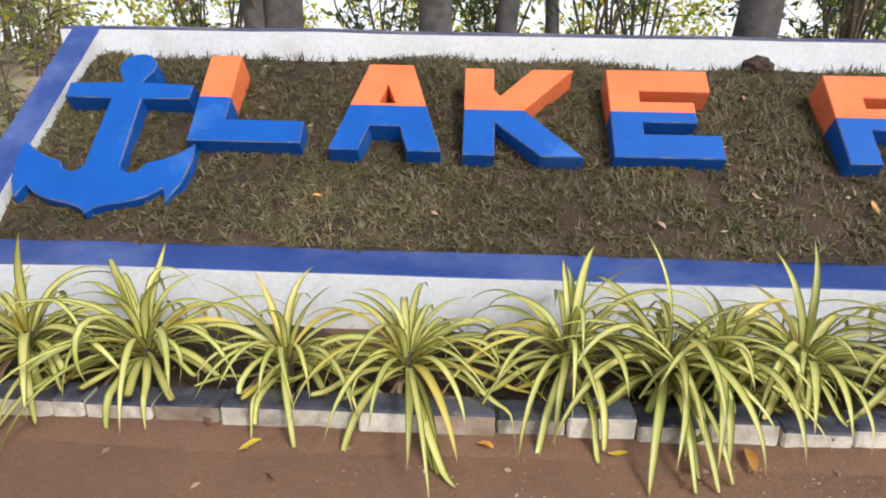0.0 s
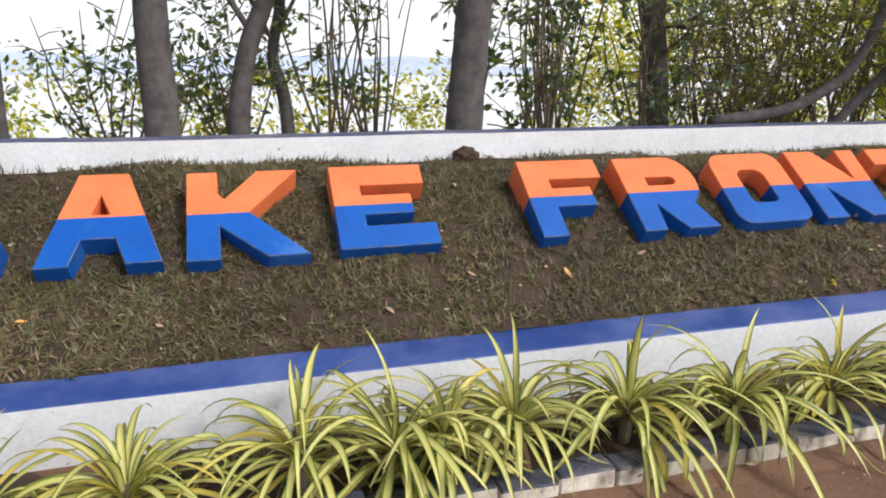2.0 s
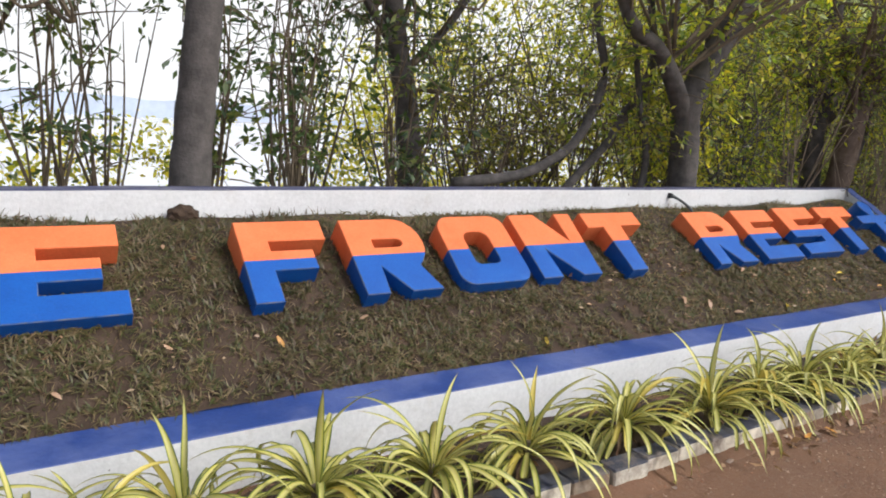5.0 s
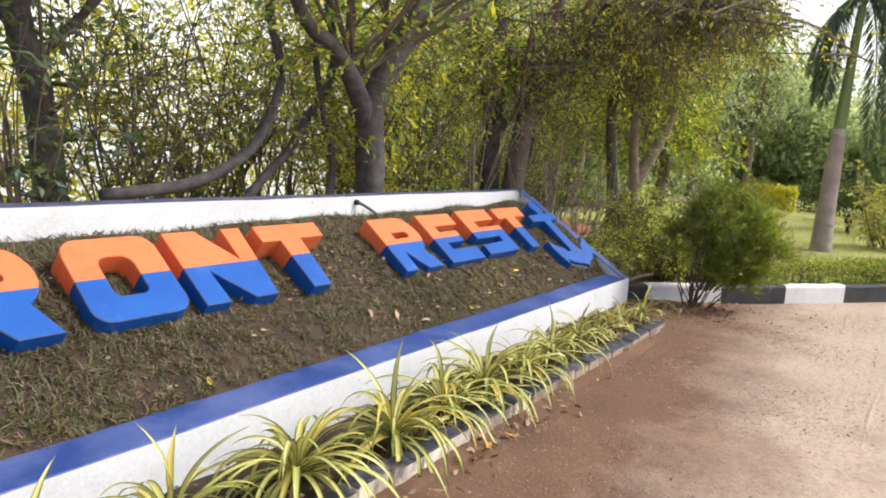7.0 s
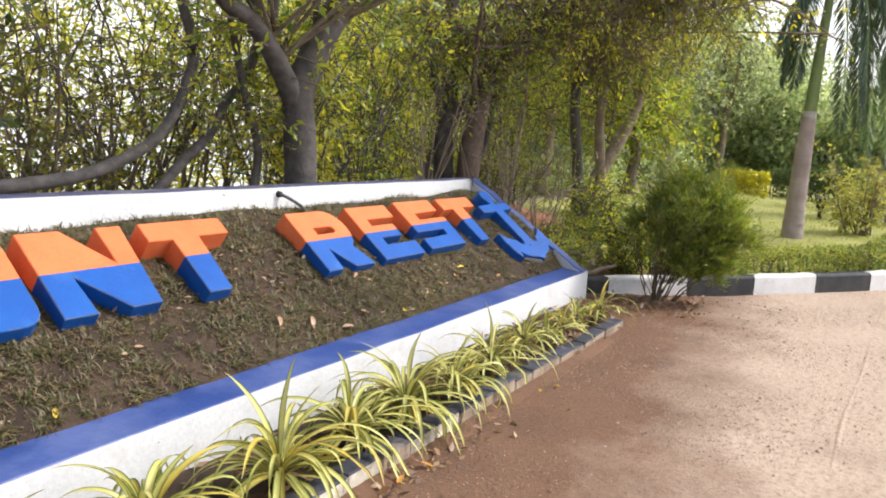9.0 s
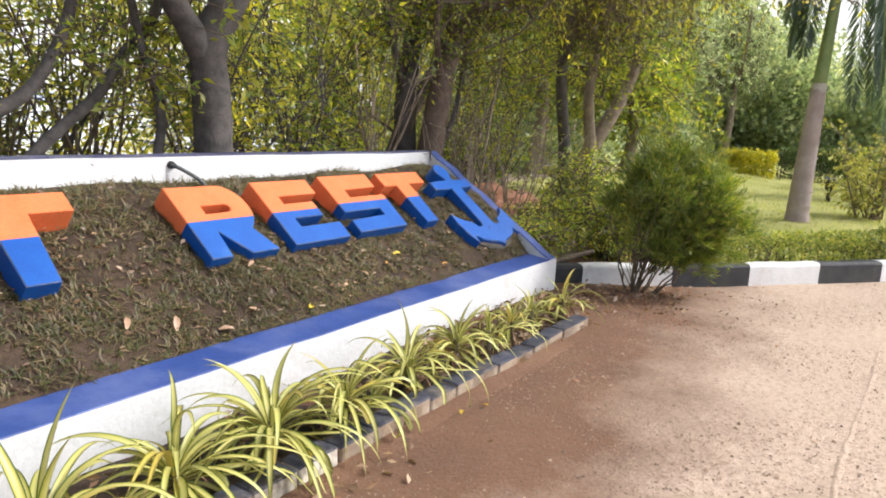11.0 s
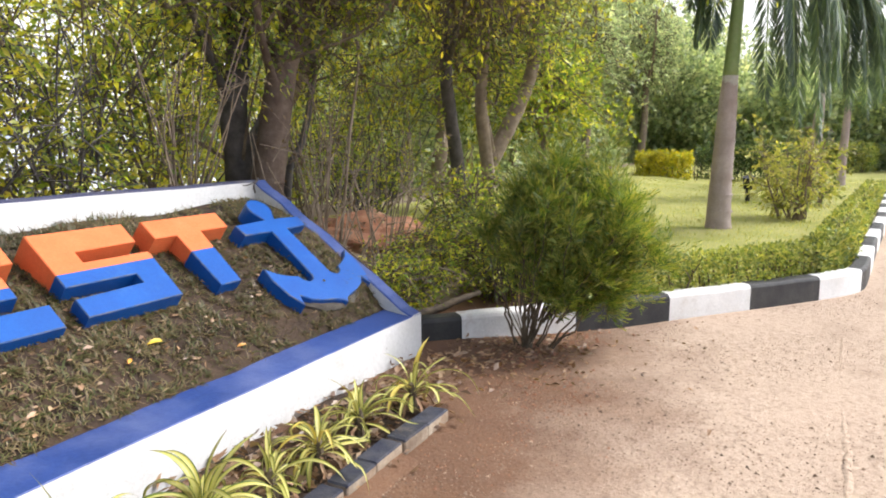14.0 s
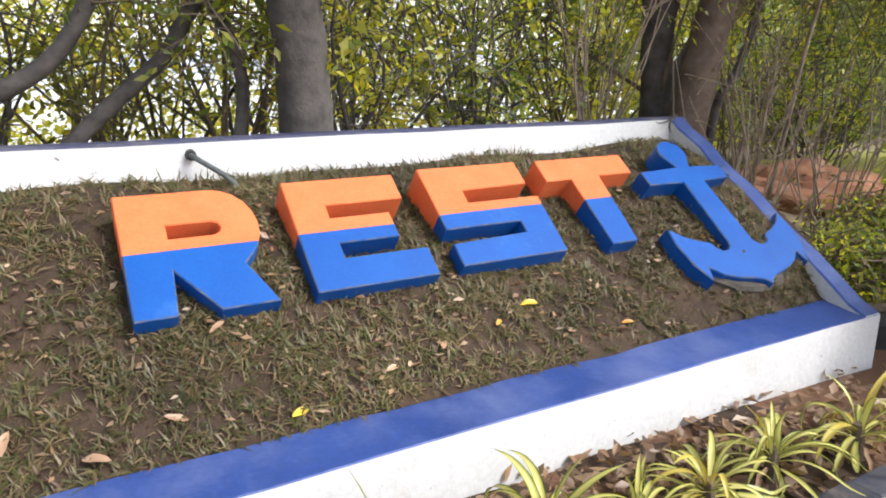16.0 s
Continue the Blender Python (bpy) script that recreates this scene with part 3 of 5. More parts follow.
O_OUT = arc(0.1, 0.1, 0.1, 0.1, 180, 270, 5) + arc(0.48, 0.1, 0.1, 0.1, 270, 360, 5) + arc(0.47, 0.5, 0.11, 0.11, 0, 90, 6) + arc(0.13, 0.49, 0.12, 0.12, 90, 180, 6)
O_HOLE = arc(0.22, 0.21, 0.04, 0.04, 180, 270, 4) + arc(0.345, 0.21, 0.04, 0.04, 270, 360, 4) + arc(0.315, 0.39, 0.07, 0.07, 0, 90, 5) + arc(0.24, 0.39, 0.06, 0.07, 90, 180, 5)
GLYPHS = {
    "L": ([(0, 0), (0.6, 0), (0.6, 0.15), (0.175, 0.15), (0.175, 0.62), (0, 0.62)], []),
    "A": ([(0, 0), (0.155, 0), (0.20, 0.165), (0.36, 0.165), (0.41, 0), (0.585, 0), (0.405, 0.61), (0.16, 0.61)], [[(0.235, 0.325), (0.325, 0.325), (0.275, 0.46)]]),
    "K": ([(0, 0), (0.165, 0), (0.165, 0.22), (0.40, 0), (0.62, 0), (0.32, 0.31), (0.595, 0.61), (0.375, 0.61), (0.195, 0.41), (0.16, 0.45), (0.16, 0.61), (0, 0.61)], []),
    "E": (E_OUT, []),
    "F": ([(0, 0), (0.165, 0), (0.165, 0.225), (0.43, 0.225), (0.43, 0.375), (0.175, 0.375), (0.175, 0.45), (0.535, 0.45), (0.535, 0.61), (0, 0.61)], []),
    "R": (R_OUT, [R_HOLE]),
    "O": (O_OUT, [O_HOLE]),
    "N": ([(0, 0), (0.18, 0), (0.165, 0.26), (0.375, 0), (0.555, 0), (0.6, 0.61), (0.445, 0.61), (0.44, 0.33), (0.235, 0.61), (0, 0.61)], []),
    "T": (T_OUT, []),
    "S": ([(0, 0), (0.59, 0), (0.605, 0.365), (0.19, 0.365), (0.19, 0.445), (0.58, 0.455), (0.58, 0.61), (0, 0.61), (0, 0.215), (0.42, 0.215), (0.42, 0.145), (0, 0.13)], []),
}
WORDS = [("L", -10.92, 0.05), ("A", -10.17, 0.015), ("K", -9.475, 0.0), ("E", -8.70, 0.01), ("F", -7.53, 0.0), ("R", -6.865, -0.005), ("O", -6.17, 0.0),
         ("N", -5.505, 0.0), ("T", -4.79, 0.0), ("R", -3.58, -0.02), ("E", -2.893, -0.015), ("S", -2.203, 0.005), ("T", -1.49, 0.0)]
for ch, x0, v0 in WORDS:
    outer, holes = GLYPHS[ch]
    e = thing("letter", (x0, 0.64, 0.69), f"cement block letter {ch}, orange above and blue below, set in turf", "letter", "raised sign letters")
    e.matrix_world = FACE @ Matrix.Translation((x0, v0, 0))
    for nm, keep_up, mts in (("upper_part", True, [M_orange, M_orange]), ("lower_part", False, [M_blue, M_edge])):
        bm = slab(outer, holes, 0.19)
        bmesh.ops.bisect_plane(bm, geom=bm.verts[:] + bm.edges[:] + bm.faces[:], plane_co=(0, SPLIT, 0), plane_no=(0, 1, 0), clear_inner=keep_up, clear_outer=not keep_up)
        finish(bm, nm, mts, e, "glossy orange painted cement" if keep_up else "glossy blue painted cement with chipped grey edges")

HALF = arc(0, 0.58, 0.105, 0.10, 85, -40, 8) + [(0.055, 0.462), (0.35, 0.45), (0.345, 0.345), (0.085, 0.34), (0.095, -0.08)] + arc(0.155, -0.10, 0.062, 0.06, 190, 350, 7) + \
    [(0.225, -0.095), (0.30, -0.07), (0.38, -0.03), (0.45, 0.035), (0.465, -0.08), (0.44, -0.22), (0.385, -0.335), (0.355, -0.25), (0.29, -0.305), (0.20, -0.34), (0.09, -0.362), (0.03, -0.385), (0.0, -0.415)]


def anchor(x, lift, stock, label, footing):
    """An anchor laid on the slope; stock shortens one arm, footing is the cement that it is bedded in."""
    left = [(-a, b) for a, b in reversed(HALF[:-1])]
    right = [(a - stock, b) if 0.3 < a < 0.36 and b > 0.3 else (a, b) for a, b in HALF]
    e = thing("anchor", (x, 0.64, 0.69), label, "anchor", "anchor emblems")
    e.matrix_world = FACE @ Matrix.Translation((x, 0, lift))
    finish(slab(list(reversed(right + left)), [], 0.14, 0.006), "anchor_body", [M_blue, M_edge], e)
    bm = slab(arc(0, -0.12, 0.40, footing, 195, 345, 14), [], 0.12, 0.02)
    for v in bm.verts:
        v.co += Vector((0, 0.012 * noise.noise(v.co * 9.0), -0.035 + 0.012 * noise.noise(v.co * 7.0)))
    finish(bm, "cement_footing", [M_cement, M_cement], e, "rough grey cement under the flukes")


anchor(-11.325, -0.01, 0.0, "blue painted cement ship's anchor set in turf, beside the first letter", 0.24)
anchor(-0.482, 0.012, 0.05, "blue painted cement ship's anchor with worn edges, overlapping the side wall", 0.30)

# drain stub in the back wall, clod of soil at its foot
tb = Tubes()
tb.add(bend([(-3.19, 1.60, 1.155), (-3.19, 1.53, 1.152), (-3.13, 1.47, 1.11), (-3.05, 1.43, 1.05), (-2.99, 1.41, 0.97)], 14), 0.014, 0.013, 8)
hose = link("drain_pipe", tb.v, tb.f, M_pipe, smooth=True)
tagged(hose, "thin dark grey pipe bending out of the white wall", "pipe")
tb = Tubes()
tb.add([(-3.19, 1.575, 1.155), (-3.19, 1.545, 1.153), (-3.19, 1.535, 1.153)], 0.028, 0.024, 10)
link("collar", tb.v, tb.f, M_black, hose, "black rubber collar")
bm = bmesh.new()
bmesh.ops.create_icosphere(bm, subdivisions=3, radius=1)
for v in bm.verts:
    k = 1 + 0.35 * noise.noise(v.co * 2.3)
    v.co = Vector((v.co.x * 0.09 * k, v.co.y * 0.05 * k, v.co.z * 0.06 * k))
clod = finish(bm, "soil_clod", [M_soil])
clod.location = (-7.72, 1.53, 1.065)
tagged(clod, "dark clod of soil heaped against the white wall", "soil")

tb = Tubes()
tb.add(bend([(0.10, 1.62, 1.235), (0.02, 1.56, 1.225), (-0.05, 1.53, 1.19), (-0.07, 1.50, 1.13)], 12), 0.010, 0.007, 6, 0.5, np.random.default_rng(19))
tb.add(bend([(0.0, 1.555, 1.22), (-0.10, 1.545, 1.195), (-0.17, 1.54, 1.20)], 8), 0.007, 0.003, 5, 0.5, np.random.default_rng(20))
tagged(link("dead_twig", tb.v, tb.f, M_bark, smooth=True), "dead brown twig hooked over the wall's corner", "twig")

# ---- brick edging ----
edging = thing("brick_edging", (-6, -0.72, 0), "row of bricks with dark tops and cream washed faces", "edging", kind="structure")


def brick_mesh(w, face):
    d, h, b = 0.115, 0.155, 0.008
    V, F, S = [], [], []
    prof = [(0, 0), (0, h - b), (b, h), (d, h), (d, 0)]
    for x in (0.0, b, w - b, w):
        ins = b if x in (0.0, w) else 0
        for j, (y, z) in enumerate(prof):
            V.append((x, y + (ins if y < d / 2 else -ins), z - (ins if z > h / 2 else 0)))
    for i in range(3):
        for j in range(5):
            j2 = (j + 1) % 5
            F.append((i * 5 + j, i * 5 + j2, (i + 1) * 5 + j2, (i + 1) * 5 + j)[::-1])
            S.append([0, 1, 1, 0, 0][j])
    F += [(0, 1, 2, 3, 4)[::-1], (15, 16, 17, 18, 19)]
    S += [0, 0]
    me = bpy.data.meshes.new("brick")
    me.from_pydata(V, [], F)
    me.materials.append(face), me.materials.append(M_bricktop)
    me.polygons.foreach_set("material_index", S)
    me.update()
    return me


B_FULL, B_HALF, B_MUD = brick_mesh(0.238, M_brickface), brick_mesh(0.118, M_brickface), brick_mesh(0.238, M_brickmud)
r = np.random.default_rng(21)
x = X_LEFT + 0.02
i = 0
while x < -1.3:
    half = i == 4 or r.random() < 0.06
    w = 0.118 if half else 0.238
    b = new("brick", B_HALF if half else (B_MUD if x > -3.9 + r.normal() * 0.5 or r.random() < 0.12 else B_FULL))
    b.parent = edging
    b.matrix_parent_inverse = Matrix.Translation((6, 0.72, 0))
    b.matrix_basis = pose(x, -0.788 + r.normal() * 0.006, -0.054 - 0.03 * float(smooth(-3.6, -2.4, x)) + r.normal() * 0.006, r.normal() * 0.8, r.normal() * 0.6, r.normal() * 0.8)
    x += w + 0.005 + abs(r.normal()) * 0.003
    i += 1

# soil washed up against the bricks
RV, RF = [], []
rx = np.arange(X_LEFT, -1.55, 0.045)
for i, x in enumerate(rx):
    k = 0.5 + 0.5 * noise.noise(Vector((x * 2.3, 0, 0))) + 0.35 * noise.noise(Vector((x * 11.0, 3, 0)))
    for yy, zz in ((-0.76, 0.034), (-0.79, 0.031), (-0.825, 0.022), (-0.87, 0.010), (-0.93, -0.012)):
        RV.append((x, yy + 0.012 * noise.noise(Vector((x * 7, yy * 30, 1))), float(ground_z(x, yy)) + zz * (0.45 + 0.75 * k) - (0.0 if zz > 0 else 0.006)))
for i in range(len(rx) - 1):
    for j in range(4):
        a = i * 5 + j
        RF.append((a, a + 1, a + 6, a + 5))
tagged(link("soil_ridge", RV, RF, M_earth, smooth=True), "brown soil washed up against the bricks", "soil", kind="structure")

# ---- black and white kerb ----
KERB = bend([(0.06, 0.36), (0.55, -0.07), (1.30, -0.76), (2.09, -1.44), (2.86, -2.07), (3.55, -2.62), (3.98, -2.93)], 60)
KERB2 = bend([(3.98, -2.93), (4.22, -3.06), (4.55, -3.15), (5.5, -3.26), (7.5, -3.48), (10.0, -3.78), (14.0, -4.2), (20.0, -4.85), (30.0, -5.9), (44.0, -7.4)], 120)
KLINE = np.vstack([KERB, KERB2[1:]])
SEG = np.concatenate([[0], np.cumsum(np.linalg.norm(np.diff(KLINE, axis=0), axis=1))])
kerb = thing("kerb", (2, -1.4, -0.11), "raised concrete kerb in black and white painted blocks", "kerb", kind="structure")


def kerb_at(s):
    return np.array([np.interp(s, SEG, KLINE[:, 0]), np.interp(s, SEG, KLINE[:, 1])])


def kerb_block(s0, s1, mat):
    n = 7
    prof = [(0.0, -0.30), (0.0, 0.105), (0.012, 0.128), (0.035, 0.138), (0.15, 0.138), (0.17, 0.12), (0.17, -0.30)]
    V, F = [], []
    for i in range(n):
        s = s0 + (s1 - s0) * i / (n - 1)
        p = kerb_at(s)
        t = kerb_at(s + 0.02) - kerb_at(s - 0.02)
        t /= np.linalg.norm(t)
        nrm = np.array([-t[1], t[0]])
        for o, z in prof:
            q = p + nrm * o
            V.append((q[0], q[1], z + 0.003 * math.sin(s * 9)))
    k = len(prof)
    for i in range(n - 1):
        for j in range(k):
            j2 = (j + 1) % k
            F.append((i * k + j, i * k + j2, (i + 1) * k + j2, (i + 1) * k + j)[::-1])
    F += [tuple(range(k)), tuple((n - 1) * k + j for j in reversed(range(k)))]
    ob = link("kerb_block", V, F, mat, kerb, "white painted block" if mat is M_kwhite else "black painted block")
    ob.matrix_parent_inverse = Matrix.Translation((-2, 1.4, 0.11))


def s_near(x, y):
    return SEG[np.argmin(np.hypot(KLINE[:, 0] - x, KLINE[:, 1] - y))]


CUT_A, CUT_B, CUT_C = s_near(0.55, -0.07), s_near(2.09, -1.44), s_near(2.86, -2.07)
cuts = [0.0, CUT_A, CUT_A + 1.06, CUT_B, CUT_C, CUT_C + 0.97, CUT_C + 1.75]
while cuts[-1] < SEG[-1] - 1.5:
    cuts.append(cuts[-1] + 0.98)
for i in range(len(cuts) - 1):
    kerb_block(cuts[i] + 0.002, cuts[i + 1] - 0.002, M_kblack if i % 2 == 0 else M_kwhite)

# ---- variegated strap-leaved plants ----


def strap(path, width, seed):
    r = np.random.default_rng(seed)
    n = len(path)
    t = unit(np.gradient(path, axis=0))
    side = unit(np.cross(t, np.array([0, 0, 1.0]) + r.normal(size=3) * 0.15))
    nrm = np.cross(side, t)
    V, U = [], []
    for i in range(n):
        q = i / (n - 1)
        w = width * min(1.0, 0.45 + q * 2.2) * (1 - max(0, (q - 0.35) / 0.65) ** 1.8) * 0.5 + 0.0006
        for u in (-1, -0.5, 0, 0.5, 1):
            V.append(path[i] + side[i] * w * u + nrm[i] * w * 0.45 * abs(u))
            U.append((u * 0.5 + 0.5, q))
    F = [(i * 5 + j, i * 5 + j + 1, (i + 1) * 5 + j + 1, (i + 1) * 5 + j) for i in range(n - 1) for j in range(4)]
    return V, F, U


def strap_plant(seed, n_leaf, upright, x, y, z, s, old):
    """One clump; the wall stands behind it (+y) and the bricks before it (-y)."""
    r = np.random.default_rng(seed)
    e = thing("spider_plant", (x, y, z), "clump of arching cream and green striped strap leaves" if not old else "small sparse clump of cream and green strap leaves", "plant", "plants along the wall")
    turn, size = r.uniform(0, 6.283), s
    for k in range(n_leaf):
        q = k / n_leaf
        az = turn + k * 2.39996 + r.normal() * 0.45
        e0 = radians(-10 + 56 * q ** 0.9 + r.normal() * 13)
        front = max(0.0, -math.sin(az))
        length = size * (r.uniform(0.36, 0.66) + 0.11 * front) * (1.0 if q < 0.7 else 0.85)
        curl = radians(r.uniform(100, 178)) * (1 - 0.12 * q)
        if k >= n_leaf - upright:
            e0, curl, length = radians(62 + r.normal() * 14), radians(r.uniform(30, 105)), size * r.uniform(0.32, 0.52)
        p = np.array([0.02 * math.cos(az), 0.02 * math.sin(az), 0.095 + 0.07 * q])
        path = [p]
        bendy, kink, ns = r.normal() * 0.35, r.random(), 14
        for i in range(ns):
            el = e0 + 0.35 - curl * (i / ns) ** 1.15
            if kink < 0.14 and i > ns * (0.45 + kink):
                el -= 0.9
            aa = az + bendy * (i / ns) ** 1.5 + 0.35 * r.normal() / ns
            p = p + np.array([math.cos(el) * math.cos(aa), math.cos(el) * math.sin(aa), math.sin(el)]) * length / ns
            wy = p[1] + y
            low = 0.012
            if -0.82 < wy < -0.62:
                low = 0.128
            elif wy < -0.82:
                low = max(0.006, 0.128 - (-0.82 - wy) * 2.2) if p[2] > 0.02 else 0.006
            p[1] = min(p[1], -y - 0.025)
            path.append(np.array([p[0], p[1], max(p[2], low - z)]))
        path = np.array(path)
        for _ in range(2):
            path[1:-1] = 0.25 * path[:-2] + 0.5 * path[1:-1] + 0.25 * path[2:]
        V, F, U = strap(path, r.uniform(0.023, 0.039) * min(1.0, 0.5 + size * 0.5), seed * 100 + k)
        link("leaf", V, F, M_strap if r.random() > 0.07 else M_strapold, e, smooth=True, uvs=U)
    for k in range(5):
        az = r.uniform(0, 6.283)
        p = np.array([0.02 * math.cos(az), 0.02 * math.sin(az), 0.09])
        path = [p]
        for i in range(9):
            el = 0.3 - 2.3 * (i / 9) ** 0.7
            p = p + np.array([math.cos(el) * math.cos(az), math.cos(el) * math.sin(az), math.sin(el)]) * size * 0.036
            path.append(np.array([p[0], p[1], max(p[2], 0.02)]) + r.normal(size=3) * 0.004)
        V, F, U = strap(np.array(path), 0.018, seed * 100 + 80 + k)
        link("withered_leaf", V, F, M_withered, e, "withered brown leaf", smooth=True, uvs=U)
    tb = Tubes()
    tb.add([(0, 0, -0.02), (0.004, 0, 0.08), (0, 0.003, 0.17)], 0.028, 0.022, 7, 0.3, r)
    link("stem", tb.v, tb.f, M_twig, e, "short brown stem wrapped in old leaf bases")
    return e


PLANTS = [(-11.62, 0.2, 1.0, 0), (-11.13, 0.3, 1.05, 1), (-10.68, 0.22, 1.2, 2), (-10.12, 0.16, 0.95, 3), (-9.64, 0.26, 1.12, 0), (-9.03, 0.3, 1.08, 1), (-8.66, 0.24, 1.15, 2),
          (-8.46, 0.3, 1.0, 3), (-8.13, 0.24, 1.05, 0), (-7.63, 0.32, 1.12, 2), (-7.10, 0.28, 1.15, 1), (-6.55, 0.26, 1.05, 3), (-5.84, 0.2, 1.05, 2), (-5.20, 0.22, 1.1, 0), (-4.65, 0.18, 1.0, 1),
          (-4.15, 0.18, 1.05, 2), (-3.70, 0.22, 0.95, 3), (-3.12, 0.22, 0.88, 0), (-2.58, 0.24, 0.86, 1), (-2.24, 0.08, 0.60, 3), (-1.90, 0.08, 0.62, 2), (-1.52, 0.12, 0.62, 0), (-1.06, 0.2, 0.79, 1)]
r = np.random.default_rng(33)
for i, (x, zc, s, kind) in enumerate(PLANTS):
    y = -0.50 + r.normal() * 0.03
    strap_plant(50 + i, int((60, 52, 64, 48)[kind] * (1.0 if s > 0.9 else 0.75 if s > 0.8 else 0.45)), (3, 4, 3, 5)[kind], x, y, max(0, (zc - 0.2)) * 0.4, s * 0.93, s < 0.8)

# ---- trees and thicket behind the wall ----


def twig_cloud(r, starts, n_twigs, reach, n_leaves, tb=None, bias=(0, 0, 0.2), sag=0.25, tube=True):
    """Thin twigs from points of the limbs; returns leaf points and directions along them."""
    P, D = [], []
    starts = np.asarray(starts, float)
    for _ in range(n_twigs):
        p0 = starts[r.integers(len(starts))] + r.normal(size=3) * 0.05
        d = unit(r.normal(size=3) * np.array([1, 1, 0.7]) + np.array(bias))
        L = reach * r.uniform(0.45, 1.2)
        side = r.normal(size=3) * 0.35
        ts = np.linspace(0, 1, 5)[:, None]
        line = p0 + d * L * ts + side * L * ts ** 2 * 0.5 + np.array([0, 0, -sag * L]) * ts ** 2
        if tb is not None and tube:
            tb.add(line, 0.006 + 0.004 * r.random(), 0.002, 3)
        k = r.uniform(0.25, 1.0, n_leaves)
        q = np.stack([np.interp(k, ts[:, 0], line[:, a]) for a in range(3)], 1)
        P.append(q + r.normal(size=q.shape) * 0.03)
        D.append(np.repeat((line[-1] - line[0])[None], n_leaves, 0) / L)
    return np.vstack(P), np.vstack(D)


def tree(name, label, trunk, r0, r1, limbs, bark, leaf_mat, n_twigs, reach, n_leaves, leaf, seed, crown=None, flare=0.05, sides=12, bias=(0, 0, 0.1), low=0.0):
    """A tree: trunk and limbs in one part, twigs and leaves in the crown."""
    r = np.random.default_rng(seed)
    base = np.array(trunk[0], float)
    e = thing(name, tuple(base), label, "tree" if "tree" in name else "shrub")
    tb = Tubes()
    line = bend(trunk, 18)
    tb.add(line, r0, r1, sides, 0.10, r, flare)
    starts = [line[i] for i in range(int(len(line) * (0.55 - low)), len(line))]
    for pts, a, b in limbs:
        q = bend(pts, 12)
        tb.add(q, a, b, max(6, sides - 4), 0.10, r)
        starts += [q[i] for i in range(3, len(q))] * 2
    off = -base
    link("trunk", np.array(tb.v) + off, tb.f, bark, e, smooth=True)
    tw = Tubes()
    if crown is not None:
        cx, rad, k = crown
        for _ in range(k):
            g = np.array(cx) + r.normal(size=3) * np.array(rad) * 0.55
            src = starts[r.integers(len(starts))]
            q = bend([src, (src + g) / 2 + r.normal(size=3) * 0.25, g], 8)
            tw.add(q, 0.022, 0.007, 5)
            starts += [q[i] for i in range(3, len(q))]
    P, D = twig_cloud(r, starts, n_twigs, reach, n_leaves, tw, bias)
    tagged(link("twigwork", np.array(tw.v) + off, tw.f, M_twig, e), kind="stuff")
    quads("crown", leaves(P + off, leaf, r, dirs=D, spread=0.8), leaf_mat, e)
    return e


def shrub(name, label, x, y, h, w, n_stems, n_twigs, n_leaves, leaf, mat, seed, z0=None, lean=0.25, bark=None, reach=0.5, stem_r=0.012, up=0.5):
    r = np.random.default_rng(seed)
    z0 = float(ground_z(x, y)) if z0 is None else z0
    e = thing(name, (x, y, z0), label, "shrub", "thicket shrubs")
    tb = Tubes()
    starts = []
    for _ in range(n_stems):
        a = r.uniform(0, 2 * math.pi)
        b = np.array([math.cos(a), math.sin(a), 0]) * w * 0.15 * r.random()
        top = b + np.array([math.cos(a) * w * 0.5 * r.random() + r.normal() * lean * h * 0.3, math.sin(a) * w * 0.5 * r.random() + r.normal() * lean * h * 0.3, h * r.uniform(0.65, 1.05)])
        m = (b + top) / 2 + r.normal(size=3) * np.array([1, 1, 0.4]) * (0.05 + 0.16 * lean) * h * 0.5
        q = bend([b - (0, 0, 0.1), m, top], 9)
        tb.add(q, stem_r * r.uniform(0.7, 1.6), 0.004, 5)
        starts += [q[i] for i in range(2, len(q))]
    P, D = twig_cloud(r, starts, n_twigs, reach, n_leaves, tb, (0, 0, up))
    tagged(link("stemwork", tb.v, tb.f, bark or M_twig, e), kind="stuff")
    quads("foliage", leaves(P, leaf, r, dirs=D, spread=0.8), mat, e)
    return e


TL = "tree with a leaning grey brown trunk behind the white wall"
# twin trunks, then the row of single trunks along the wall
tree("tree", "tree with twin grey trunks behind the white wall", [(-10.9, 2.6, 0.8), (-10.86, 2.62, 1.6), (-10.8, 2.7, 3.0), (-10.7, 2.8, 4.6)], 0.16, 0.10,
     [([(-11.02, 2.62, 0.8), (-11.12, 2.6, 1.5), (-11.3, 2.5, 2.6), (-11.5, 2.5, 4.2)], 0.12, 0.07), ([(-10.8, 2.7, 3.0), (-10.2, 2.4, 3.9), (-9.9, 2.2, 4.8)], 0.06, 0.03)], M_bark, L_dark, 110, 0.7, 8, 0.085, 101, ((-10.8, 2.6, 4.6), (1.5, 1.0, 0.9), 24))
tree("tree", TL, [(-9.74, 2.78, 0.8), (-9.74, 2.78, 1.3), (-9.75, 2.78, 1.8), (-9.76, 2.78, 2.5), (-9.95, 2.8, 3.3), (-10.0, 2.8, 4.8)], 0.138, 0.105,
     [([(-9.76, 2.78, 2.45), (-9.95, 2.75, 2.75), (-10.4, 2.7, 3.3)], 0.09, 0.04), ([(-9.9, 2.8, 3.2), (-9.3, 2.7, 3.9), (-8.9, 2.6, 4.6)], 0.08, 0.04)], M_bark, L_dark, 90, 0.7, 8, 0.085, 102, ((-9.6, 2.7, 4.6), (1.4, 0.9, 0.8), 22))
